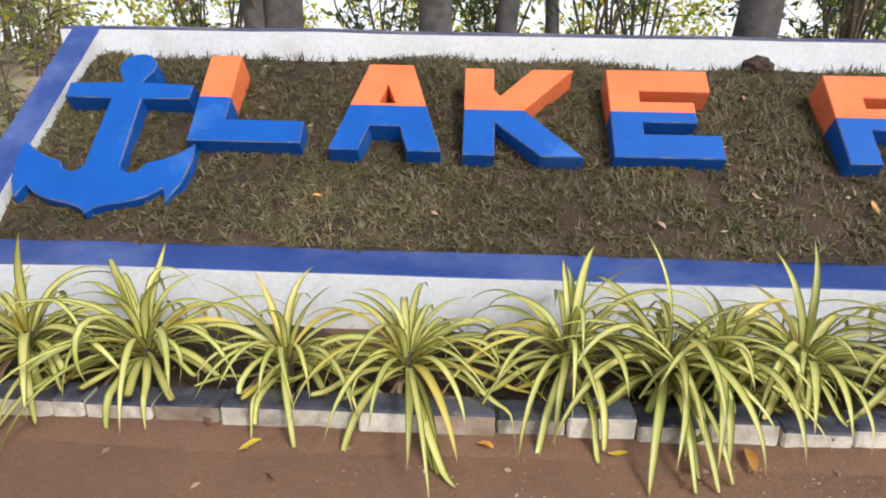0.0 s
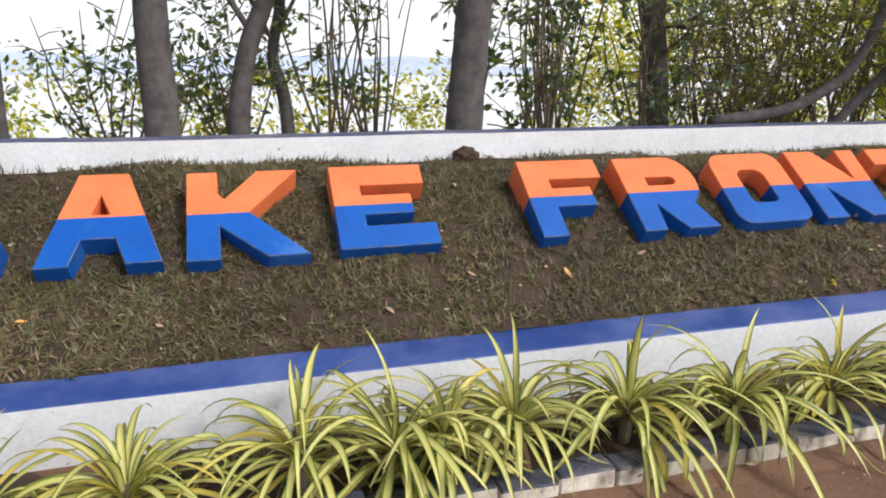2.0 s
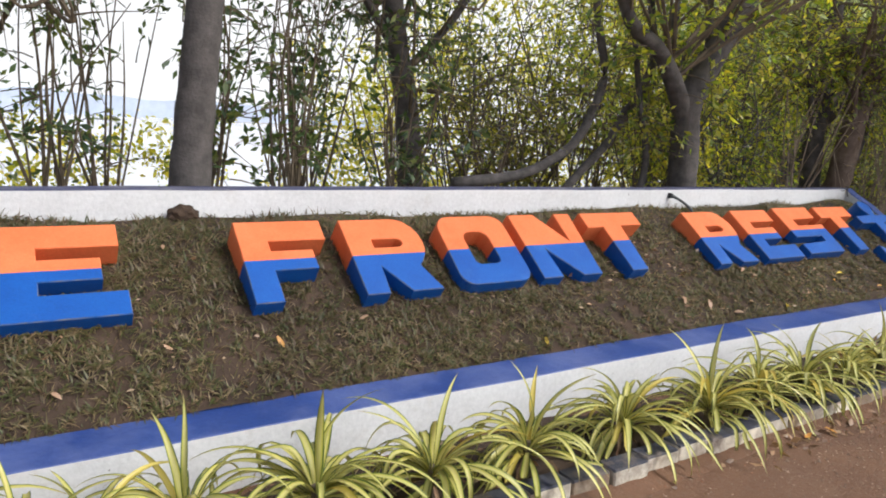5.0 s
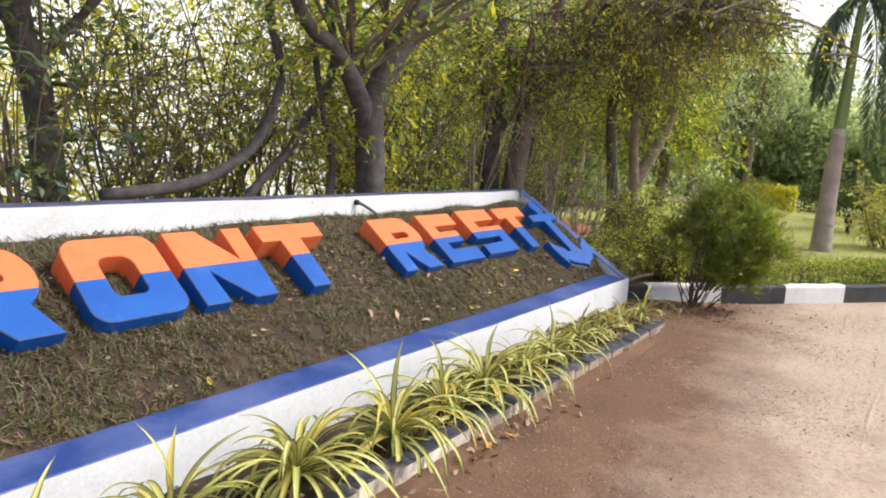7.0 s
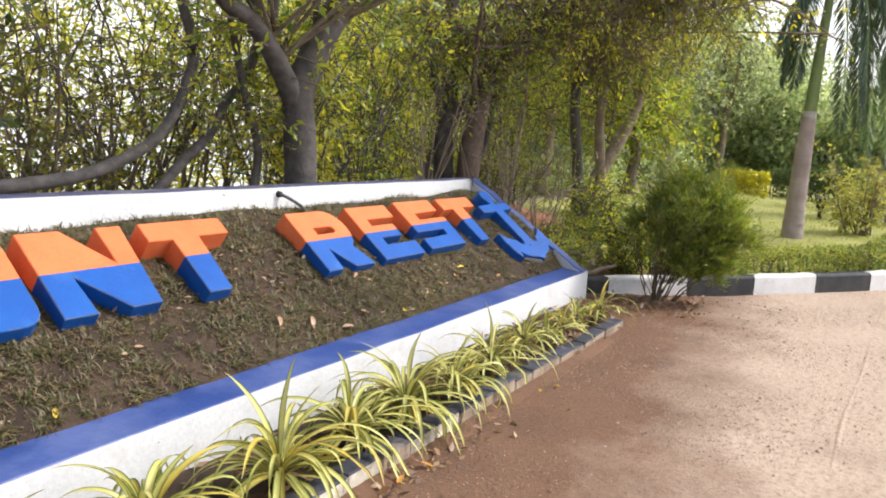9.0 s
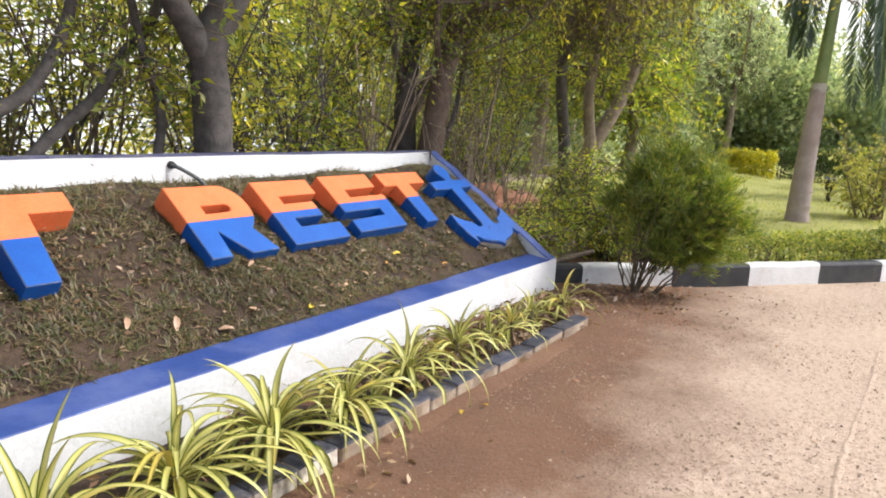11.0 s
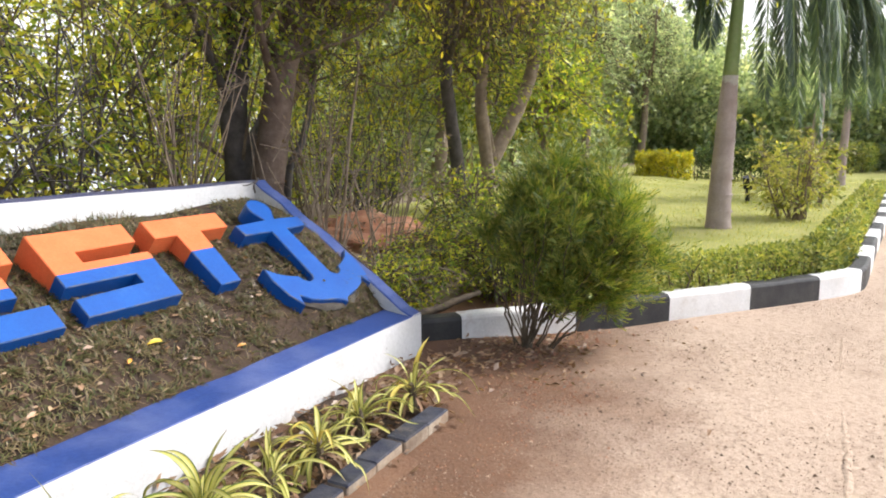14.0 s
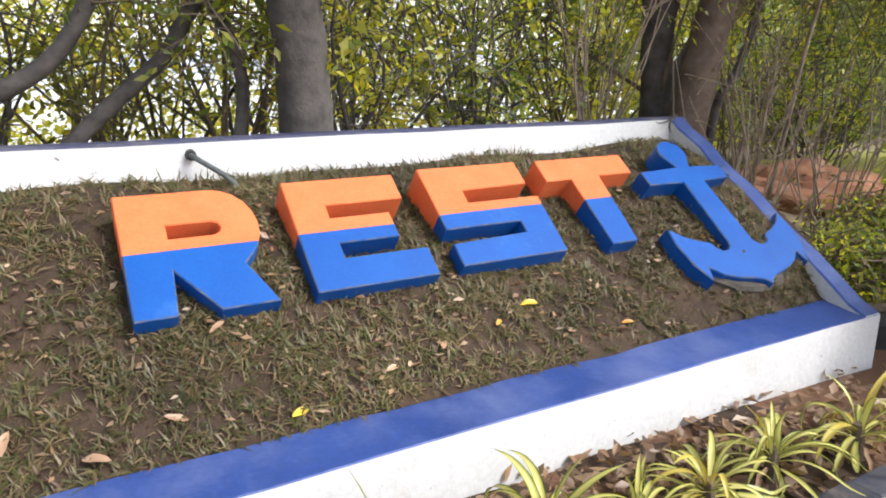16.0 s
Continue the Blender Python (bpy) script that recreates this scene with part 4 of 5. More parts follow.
tree("tree", "slender dark tree beside the lake with a forked stem", [(-9.19, 3.15, 0.8), (-9.17, 3.15, 1.3), (-9.06, 3.15, 1.82), (-8.85, 3.15, 2.37), (-8.72, 3.15, 3.2), (-8.7, 3.1, 4.4)], 0.095, 0.06,
     [([(-9.02, 3.15, 1.9), (-9.3, 3.1, 2.3), (-9.7, 3.0, 2.5)], 0.03, 0.012), ([(-8.75, 3.5, 0.8), (-8.78, 3.5, 1.4), (-8.86, 3.5, 1.75), (-8.76, 3.5, 2.3), (-8.72, 3.5, 3.4)], 0.065, 0.04),
      ([(-8.85, 3.15, 2.35), (-8.3, 3.1, 2.6), (-7.9, 3.05, 2.75)], 0.03, 0.012)], M_bark, L_dark, 150, 0.55, 9, 0.075, 103, ((-8.8, 3.1, 3.1), (0.8, 0.5, 0.6), 16), low=0.1)
tree("tree", TL, [(-7.56, 2.12, 0.8), (-7.55, 2.12, 1.2), (-7.52, 2.12, 1.6), (-7.47, 2.12, 2.1), (-7.43, 2.12, 2.7), (-7.5, 2.15, 3.5), (-7.7, 2.2, 4.8)], 0.148, 0.115,
     [([(-7.43, 2.12, 2.75), (-7.0, 2.2, 3.4), (-6.7, 2.3, 4.3)], 0.07, 0.03)], M_bark, L_dark, 90, 0.7, 8, 0.085, 104, ((-7.5, 2.3, 4.5), (1.5, 0.9, 0.8), 22))
tree("tree", "ivy-clad dark tree among thicket behind the wall", [(-4.98, 3.5, 0.8), (-5.0, 3.5, 1.1), (-5.08, 3.5, 1.9), (-5.25, 3.5, 2.65), (-5.5, 3.5, 4.4)], 0.15, 0.10,
     [([(-5.2, 3.5, 2.4), (-5.7, 3.3, 2.9), (-6.1, 3.1, 3.5)], 0.05, 0.02), ([(-5.15, 3.5, 2.2), (-4.6, 3.3, 2.9), (-4.3, 3.2, 3.6)], 0.05, 0.02)], M_bark, L_dark, 130, 0.6, 9, 0.085, 105, ((-5.4, 3.3, 3.0), (1.0, 0.6, 0.9), 26), low=0.3)
# wide crown above the view, added over the bed to shade the turf
tree("tree", "large forked tree with rough grey brown bark behind the wall", [(-2.46, 2.03, 0.8), (-2.46, 2.03, 1.2), (-2.47, 2.03, 1.6), (-2.50, 2.03, 2.0), (-2.36, 2.03, 2.3), (-2.12, 2.03, 2.68), (-1.75, 2.05, 3.2), (-1.3, 2.1, 4.3)], 0.160, 0.135,
     [([(-2.52, 2.03, 1.92), (-2.68, 2.02, 2.15), (-2.86, 2.0, 2.36), (-3.1, 2.0, 2.6), (-3.5, 2.0, 2.8), (-3.9, 2.0, 3.5)], 0.115, 0.06), ([(-2.7, 2.02, 2.15), (-2.74, 2.1, 2.6), (-2.6, 2.2, 3.4)], 0.05, 0.03),
      ([(-2.25, 2.03, 2.4), (-2.2, 2.1, 2.9), (-2.25, 2.2, 3.8)], 0.05, 0.03)], M_bark, L_mid, 430, 0.8, 10, 0.11, 106, ((-2.9, 0.9, 4.7), (3.2, 1.3, 0.4), 80), flare=0.02, sides=16)
tree("tree", "thick leaning brown tree at the corner of the planter", [(0.62, 2.1, 0.4), (0.77, 2.1, 1.19), (0.90, 2.1, 1.76), (1.03, 2.1, 2.22), (1.17, 2.1, 2.55), (1.5, 2.1, 3.3), (1.9, 2.0, 4.4)], 0.165, 0.12,
     [([(1.17, 2.1, 2.55), (1.6, 1.9, 2.95), (2.2, 1.6, 3.2)], 0.06, 0.02), ([(0.95, 2.1, 1.95), (0.5, 1.9, 2.6), (0.1, 1.6, 3.3)], 0.05, 0.02)], M_barkbrown, L_mid, 330, 0.7, 11, 0.07, 107, ((1.2, 1.8, 3.5), (1.6, 0.9, 0.8), 46), flare=0.03, sides=14)
tree("tree", "dark ivy-covered tree beside the leaning one", [(0.80, 2.5, 0.5), (0.80, 2.5, 1.29), (0.76, 2.5, 1.77), (0.84, 2.5, 2.24), (0.87, 2.5, 2.6), (1.0, 2.6, 4.5)], 0.15, 0.10,
     [([(0.78, 2.5, 1.8), (0.4, 2.4, 2.3), (0.0, 2.3, 2.9)], 0.05, 0.02)], M_bark, L_mid, 260, 0.5, 11, 0.07, 108, ((0.6, 2.6, 3.2), (1.0, 0.7, 0.9), 34), low=0.4)
tree("tree", "slim dark stem rising beside the corner tree", [(1.2, 2.3, 0.4), (1.31, 2.3, 1.23), (1.55, 2.3, 1.56), (1.74, 2.3, 2.13), (1.79, 2.3, 2.62), (1.9, 2.3, 3.6)], 0.045, 0.03, [], M_bark, L_mid, 70, 0.6, 9, 0.065, 109, flare=0.0, sides=8)
tree("tree", "thin pale vine stem hanging by the corner", [(1.6, 1.9, 0.4), (1.75, 1.9, 1.12), (1.85, 1.9, 1.65), (2.02, 1.9, 2.28), (2.03, 1.9, 2.6), (2.0, 1.9, 3.6)], 0.02, 0.016, [], M_barkpale, L_mid, 30, 0.5, 8, 0.06, 110, flare=0.0, sides=6)
# leaning climbers that curve up from the bank
for i, (pts, a, b) in enumerate([([(-5.16, 2.40, 1.19), (-4.43, 2.40, 1.27), (-3.95, 2.40, 1.45), (-3.66, 2.40, 1.67), (-3.44, 2.40, 2.06), (-3.38, 2.40, 2.37), (-3.51, 2.40, 2.78), (-3.66, 2.50, 3.78)], 0.055, 0.04),
                                 ([(-3.76, 2.50, 1.06), (-3.64, 2.50, 1.18), (-3.39, 2.50, 1.41), (-3.14, 2.50, 1.63), (-2.93, 2.50, 1.95), (-2.70, 2.50, 2.19), (-2.56, 2.50, 2.60), (-2.64, 2.50, 2.96), (-2.79, 2.60, 3.96)], 0.05, 0.04),
                                 ([(-2.83, 2.30, 1.01), (-2.79, 2.30, 1.15), (-2.75, 2.30, 1.47), (-2.81, 2.30, 1.75), (-2.89, 2.30, 1.93), (-3.04, 2.40, 2.93)], 0.045, 0.03)]):
    tree("tree", "thin leaning trunk curving up from the bank", pts, a, b, [], M_bark, L_mid, 40, 0.6, 8, 0.08, 120 + i, flare=0.0, sides=8)

# shrubs: sparse before the lake, dense further along
S_DARK, S_MID, S_YEL = "dark leafy shrub with thin bare stems", "green leafy thicket of thin stems", "sunlit yellow green thicket of thin stems"
LEFT = [(-12.45, 0.9, 0.7, 0.8, 10, 70, 8), (-12.4, 1.6, 0.9, 0.8, 10, 70, 8), (-12.6, 2.3, 0.8, 0.9, 9, 60, 8), (-13.4, 3.2, 1.5, 1.2, 9, 60, 7), (-14.6, 4.6, 2.6, 1.8, 10, 70, 7), (-13.1, 1.6, 1.3, 1.2, 9, 60, 7), (-14.2, 2.4, 2.4, 1.6, 9, 60, 7), (-12.3, 4.6, 2.0, 1.6, 8, 40, 6),
        (-11.7, 3.6, 1.2, 1.2, 7, 45, 7), (-10.4, 4.6, 1.4, 1.4, 8, 50, 7), (-9.9, 3.7, 1.0, 1.0, 6, 36, 7), (-8.35, 3.5, 2.2, 0.9, 9, 34, 7),
        (-7.9, 4.0, 2.4, 1.2, 9, 40, 7), (-7.1, 3.4, 2.2, 1.1, 10, 46, 7), (-6.5, 2.9, 2.3, 1.2, 13, 70, 8), (-6.1, 3.8, 2.8, 1.4, 13, 80, 8), (-5.6, 2.7, 1.6, 1.0, 13, 60, 8), (-9.2, 5.2, 1.2, 1.6, 8, 60, 7)]
for i, (x, y, h, w, ns, nt, nl) in enumerate(LEFT):
    shrub("shrub", S_DARK, x, y, h, w, ns, nt, nl, 0.055 if i < 8 else 0.10, L_dark if i > 7 else L_hedge, 200 + i)
RIGHT = [(-4.5, 2.9, 1.5, 1.0), (-4.2, 3.8, 2.8, 1.6), (-3.5, 3.6, 1.7, 1.2), (-3.0, 4.4, 3.0, 1.8), (-2.5, 3.7, 3.2, 1.6), (-2.2, 4.7, 3.4, 1.8), (-1.2, 4.6, 3.4, 1.8), (-1.9, 2.7, 1.7, 1.1), (-1.5, 3.6, 2.9, 1.6), (-0.9, 2.6, 2.0, 1.3), (-0.4, 3.6, 2.8, 1.6), (0.1, 4.8, 2.2, 1.6),
         (0.1, 2.9, 2.4, 1.1), (1.9, 4.6, 2.8, 1.4), (3.6, 4.0, 3.0, 1.8), (4.4, 3.2, 2.6, 1.6), (5.2, 4.2, 3.2, 2.0), (6.0, 4.8, 3.4, 2.2), (7.6, 5.2, 3.6, 2.4)]
for i, (x, y, h, w) in enumerate(RIGHT):
    # bright sunlit tones where x > -2, darker olive ones elsewhere
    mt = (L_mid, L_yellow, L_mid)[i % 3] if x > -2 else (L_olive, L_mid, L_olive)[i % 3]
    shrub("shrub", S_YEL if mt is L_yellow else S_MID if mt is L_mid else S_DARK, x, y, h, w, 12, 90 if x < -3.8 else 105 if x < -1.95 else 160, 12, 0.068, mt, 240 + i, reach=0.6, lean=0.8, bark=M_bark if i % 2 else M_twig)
# bare tangled stems by the corner
for i, (x, y) in enumerate([(0.75, 1.5), (1.2, 1.9), (1.7, 1.4), (-0.2, 2.15)]):
    shrub("shrub", "tangle of bare brown twigs with few dry leaves", x, y, 1.6, 0.9, 17, 22, 3, 0.06, L_dry, 280 + i, lean=0.6, bark=M_barkpale, stem_r=0.008)

# canopy that hangs over the end of the wall and the drive
tree("tree", "spreading tree with dry hanging sprays over the corner", [(2.6, 4.2, 0.3), (2.8, 4.0, 1.5), (3.3, 3.4, 2.8), (3.4, 2.8, 4.2)], 0.15, 0.10,
     [([(3.5, 3.1, 2.8), (2.6, 2.2, 3.6), (1.5, 1.4, 4.0)], 0.08, 0.03), ([(3.5, 3.1, 3.0), (4.4, 2.2, 3.7), (5.0, 1.2, 4.0)], 0.08, 0.03), ([(3.4, 2.8, 4.0), (3.0, 1.6, 4.5), (2.8, 0.6, 4.6)], 0.06, 0.03), ([(4.4, 2.2, 3.7), (5.0, 1.0, 4.2), (5.5, 0.0, 4.4)], 0.05, 0.02), ([(4.6, 1.9, 3.8), (4.2, 0.6, 4.3), (4.3, -0.4, 4.3)], 0.05, 0.02), ([(5.0, 1.0, 4.2), (5.9, -0.6, 4.3), (6.4, -1.75, 3.6)], 0.04, 0.012), ([(5.0, 1.0, 4.2), (6.2, 0.2, 4.4), (7.2, -0.5, 4.3)], 0.04, 0.012), ([(5.6, 0.6, 4.3), (6.8, 0.6, 4.1), (8.0, 0.4, 3.9)], 0.04, 0.012)],
     M_barkpale, L_yellow, 540, 0.85, 9, 0.085, 300, ((3.2, 1.9, 3.9), (2.2, 1.4, 0.7), 60), bias=(0, 0, -0.35))
tree("tree", "brown dry-leaved tree branches drooping over the drive", [(5.4, 2.3, 0.2), (5.23, 2.3, 1.21), (4.92, 2.3, 2.17), (4.9, 2.3, 2.9), (5.3, 2.3, 4.0)], 0.12, 0.08,
     [([(4.9, 2.3, 2.6), (4.2, 1.6, 3.5), (3.6, 0.8, 3.9)], 0.05, 0.02)], M_bark, L_dry, 320, 0.9, 7, 0.075, 301, ((4.0, 1.3, 4.1), (1.8, 1.0, 0.5), 30), bias=(0, 0, -0.5))
tree("tree", "overhanging tree with a mass of drooping olive sprays", [(2.2, 4.0, 0.3), (2.3, 3.6, 1.6), (2.4, 2.7, 2.8), (2.3, 1.6, 3.5), (2.0, 0.6, 3.95), (1.8, -0.3, 4.0)], 0.12, 0.05,
     [([(2.4, 2.0, 3.1), (1.3, 1.2, 3.7), (0.6, 0.4, 3.9)], 0.05, 0.02), ([(2.1, 0.9, 3.8), (2.8, 0.0, 4.0), (3.3, -0.9, 3.9)], 0.05, 0.02)],
     M_bark, L_olive, 430, 0.8, 7, 0.085, 304, ((2.0, -0.1, 3.85), (1.5, 1.0, 0.3), 70), bias=(0, 0, -0.7))
tree("tree", "pale slanting tree at the edge of the lawn", [(6.2, 2.6, 0.2), (6.5, 2.4, 1.0), (7.0, 2.1, 1.9), (7.4, 1.9, 2.8), (7.6, 1.8, 4.4)], 0.17, 0.1,
     [([(6.6, 2.3, 1.2), (6.2, 2.3, 2.2), (6.0, 2.4, 3.4)], 0.07, 0.03)], M_barkpale, L_mid, 420, 0.9, 9, 0.09, 302, ((7.0, 2.0, 3.6), (1.9, 1.1, 0.9), 40))
tree("tree", "pale trunked tree in the shade of the thicket", [(5.85, 2.05, 0.2), (5.8, 2.05, 1.13), (5.55, 2.05, 2.04), (5.63, 2.05, 2.63), (5.7, 2.0, 3.8)], 0.12, 0.07, [], M_barkpale, L_mid, 200, 0.8, 9, 0.085, 303, ((5.5, 2.0, 3.4), (1.1, 0.8, 0.8), 24))
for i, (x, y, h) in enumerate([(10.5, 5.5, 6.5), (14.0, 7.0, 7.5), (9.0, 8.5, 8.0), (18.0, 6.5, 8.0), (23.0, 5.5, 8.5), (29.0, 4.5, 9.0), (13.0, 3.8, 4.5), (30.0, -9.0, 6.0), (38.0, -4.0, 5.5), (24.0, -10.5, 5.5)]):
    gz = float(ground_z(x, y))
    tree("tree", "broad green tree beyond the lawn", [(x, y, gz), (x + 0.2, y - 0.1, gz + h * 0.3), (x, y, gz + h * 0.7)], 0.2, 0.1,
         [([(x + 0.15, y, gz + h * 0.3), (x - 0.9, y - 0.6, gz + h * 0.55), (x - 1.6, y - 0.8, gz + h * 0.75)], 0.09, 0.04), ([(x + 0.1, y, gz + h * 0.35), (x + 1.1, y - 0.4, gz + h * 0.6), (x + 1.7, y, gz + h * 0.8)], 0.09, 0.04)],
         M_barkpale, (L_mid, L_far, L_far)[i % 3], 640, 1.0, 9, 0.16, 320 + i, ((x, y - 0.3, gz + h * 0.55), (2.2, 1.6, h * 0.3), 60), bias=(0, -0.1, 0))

# far woods closing the view
r = np.random.default_rng(400)
WP, WQ = [], []
for _ in range(2100):
    c, hmax = np.array([6 + 34 * r.random() ** 0.8, r.uniform(5.2, 11), 0]), 12.0
    c[2] = r.uniform(-0.1, 1) * hmax * r.uniform(0.6, 1.0)
    WP.append(c + unit(r.normal(size=(70, 3))) * r.uniform(0.4, 1.0) * r.uniform(0.4, 1.0, size=(70, 1)))
for _ in range(2000):
    c = np.array([r.uniform(31, 40), r.uniform(-17, 9), 0])
    c[2] = r.uniform(0, 1) * min(14, max(5.6, 6.6 + 0.7 * c[1])) * r.uniform(0.55, 1.0)
    WQ.append(c + unit(r.normal(size=(64, 3))) * r.uniform(0.7, 1.6) * r.uniform(0.4, 1.0, size=(64, 1)))
WR = []
for _ in range(1500):
    c = np.array([r.uniform(40, 46), r.uniform(-22, 14), r.uniform(0, 4.5)]) if r.random() < 0.5 else np.array([r.uniform(8, 42), r.uniform(11, 13.5), r.uniform(-1, 11)])
    WR.append(c + unit(r.normal(size=(50, 3))) * r.uniform(0.8, 1.7) * r.uniform(0.4, 1.0, size=(50, 1)))
TH, LOW = [], []
for _ in range(900):
    c = np.array([r.uniform(-4.6, 7), r.uniform(5.5, 9.5), 0])
    c[2] = r.uniform(-0.4, 3.4 if c[0] < -2.8 else 5.6) * r.uniform(0.6, 1.0)
    TH.append(c + unit(r.normal(size=(44, 3))) * r.uniform(0.25, 0.7) * r.uniform(0.3, 1.0, size=(44, 1)))
for k in range(220):
    c = np.array([r.uniform(-15, -6), r.uniform(4.5, 8), 0]) if k < 150 else np.array([r.uniform(-16, -12.4), r.uniform(1.0, 5.0), 0])
    c[2] = float(ground_z(c[0], c[1])) + r.uniform(0.1, 0.9)
    LOW.append(c + unit(r.normal(size=(36, 3))) * r.uniform(0.15, 0.4) * r.uniform(0.3, 1.0, size=(36, 1)))
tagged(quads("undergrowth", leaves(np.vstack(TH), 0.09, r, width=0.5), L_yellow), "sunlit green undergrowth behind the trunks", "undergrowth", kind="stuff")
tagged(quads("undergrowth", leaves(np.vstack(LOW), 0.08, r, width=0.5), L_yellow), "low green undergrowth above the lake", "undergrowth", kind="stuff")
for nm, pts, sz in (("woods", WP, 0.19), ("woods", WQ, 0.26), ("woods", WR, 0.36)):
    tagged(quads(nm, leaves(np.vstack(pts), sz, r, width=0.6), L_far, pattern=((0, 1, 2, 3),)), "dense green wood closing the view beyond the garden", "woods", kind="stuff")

# ---- garden behind the kerb ----


def inside_kerb(x, y):
    """Metres behind the kerb's front edge."""
    yk = np.interp(x, KLINE[:, 0], KLINE[:, 1])
    return np.asarray(y) - yk


lawn_v, lawn_f = [], []
cols = np.concatenate([np.linspace(2.4, 6, 30), np.linspace(6.5, 46, 50)])
for x in cols:
    y0 = float(np.interp(x, KLINE[:, 0], KLINE[:, 1])) + 0.2
    for q in np.linspace(0, 1, 14):
        y = y0 + (4.2 - y0) * q
        lawn_v.append((x, y, max(0.075, float(ground_z(x, y)) + 0.015) + 0.01 * math.sin(x * 3 + y * 2)))
for i in range(len(cols) - 1):
    for j in range(13):
        a = i * 14 + j
        lawn_f.append((a, a + 14, a + 15, a + 1))
tagged(link("lawn", lawn_v, lawn_f, M_lawn, smooth=True), "sunlit mown lawn behind the kerb", "lawn", kind="structure")
r = np.random.default_rng(410)
n = 26000
P = np.stack([1.0 + 22 * r.random(n) ** 1.4, r.uniform(-4.6, 4.0, n)], 1)
P = P[(inside_kerb(P[:, 0], P[:, 1]) > 0.25) & (P[:, 0] > 2.5)]
n = len(P)
B = np.stack([P[:, 0], P[:, 1], np.maximum(0.075, ground_z(P[:, 0], P[:, 1]) + 0.015)], 1)
az = r.uniform(0, 6.283, n)
d = np.stack([np.cos(az), np.sin(az), np.zeros(n)], 1) * 0.02
s = np.stack([-np.sin(az), np.cos(az), np.zeros(n)], 1) * 0.005
h = np.stack([np.zeros(n), np.zeros(n), r.uniform(0.02, 0.06, n)], 1)
tagged(quads("lawn_grass", np.stack([B - s, B + s, B + d + h + s * 0.2, B + d + h - s * 0.2], 1), L_lawn, per=4, pattern=((0, 1, 2, 3),)), "short green lawn blades", "grass", kind="stuff")


def hedge(label, line, width, height, n, leaf, mat, seed, z0=0.05):
    """A clipped hedge along a line: twiggy core and a skin of small leaves."""
    r = np.random.default_rng(seed)
    ln = bend(line, 30)
    e = thing("hedge", (ln[0][0], ln[0][1], z0), label, "hedge")
    k = r.random(n) * (len(ln) - 1)
    i = k.astype(int)
    c = ln[i] + (ln[np.minimum(i + 1, len(ln) - 1)] - ln[i]) * (k - i)[:, None]
    a = r.uniform(-0.15, math.pi + 0.15, n)
    prof = np.sign(np.cos(a)) * np.abs(np.cos(a)) ** 0.5, np.abs(np.sin(a)) ** 0.5
    t = unit(np.gradient(ln, axis=0))[i]
    nr = np.stack([-t[:, 1], t[:, 0]], 1)
    depth = r.uniform(0.75, 1.05, n) + 0.07 * np.sin(k * 2.1) * r.random(n)
    xy = c + nr * (prof[0] * width / 2 * depth)[:, None]
    P = np.stack([xy[:, 0], xy[:, 1], np.clip(prof[1] * height * depth, 0.01, None)], 1) - np.array([ln[0][0], ln[0][1], 0])
    tb = Tubes()
    for q in np.linspace(0, len(ln) - 1.01, max(6, int(len(ln) * 1.5))):
        b = ln[int(q)] - ln[0] + r.normal(size=2) * width * 0.15
        tb.add(bend([(b[0], b[1], -0.03), (b[0] + r.normal() * 0.04, b[1] + r.normal() * 0.04, height * 0.5), (b[0] + r.normal() * 0.08, b[1] + r.normal() * 0.08, height * 0.9)], 6), 0.012, 0.004, 4)
    tagged(link("stemwork", tb.v, tb.f, M_twig, e), kind="stuff")
    quads("foliage", leaves(P, leaf, r, width=0.55, droop=-0.1), mat, e)
    return e


hedge("low clipped green hedge along the kerb", [(1.6, -0.55), (2.5, -1.35), (3.3, -1.98), (3.95, -2.45)], 0.42, 0.38, 9000, 0.04, L_hedge, 420)
hedge("low loose green hedge along the drive", [(3.9, -2.45), (4.6, -2.72), (6.0, -2.88), (9.0, -3.2), (13.0, -3.65), (18.0, -4.2)], 0.5, 0.34, 12000, 0.055, L_hedge, 421)
hedge("golden yellow clipped hedge on the lawn", [(19.4, 2.6), (19.6, 1.8), (19.8, 0.9)], 1.1, 1.0, 5000, 0.1, L_gold, 422)
hedge("dark clipped hedge across the lawn", [(21.5, 1.0), (21.6, -0.6), (21.7, -2.0)], 0.9, 1.15, 5000, 0.09, L_dark, 423)
hedge("rounded green hedge beside the far drive", [(28.0, -3.4), (29.0, -4.2), (31.0, -4.6)], 1.4, 1.2, 5000, 0.11, L_hedge, 424)
shrub("shrub", "loose yellow green garden shrub on the lawn", 9.8, -2.3, 1.6, 1.9, 12, 200, 10, 0.10, L_lawn, 430, z0=0.08, lean=0.3, bark=M_barkpale, stem_r=0.025)
shrub("shrub", "loose pale green garden shrub on the lawn", 12.6, -2.6, 1.3, 1.6, 10, 120, 9, 0.12, L_hedge, 431, z0=0.08, lean=0.3, bark=M_barkpale, stem_r=0.02)
shrub("shrub", "dense dark green shrub behind the kerb", 1.85, 0.15, 0.75, 0.9, 20, 480, 9, 0.05, L_mid, 432, reach=0.32)
shrub("shrub", "small green shrub beside the side wall", 0.95, 0.72, 0.45, 0.7, 16, 300, 9, 0.05, L_mid, 433, reach=0.32)
shrub("shrub", "leafy green shrub between the wall and the lawn", 2.5, 0.95, 1.0, 1.1, 18, 420, 9, 0.055, L_mid, 435, reach=0.34)
shrub("shrub", "leafy green shrub between the wall and the lawn", 1.8, 0.85, 0.5, 0.7, 16, 260, 9, 0.05, L_mid, 436, reach=0.3)
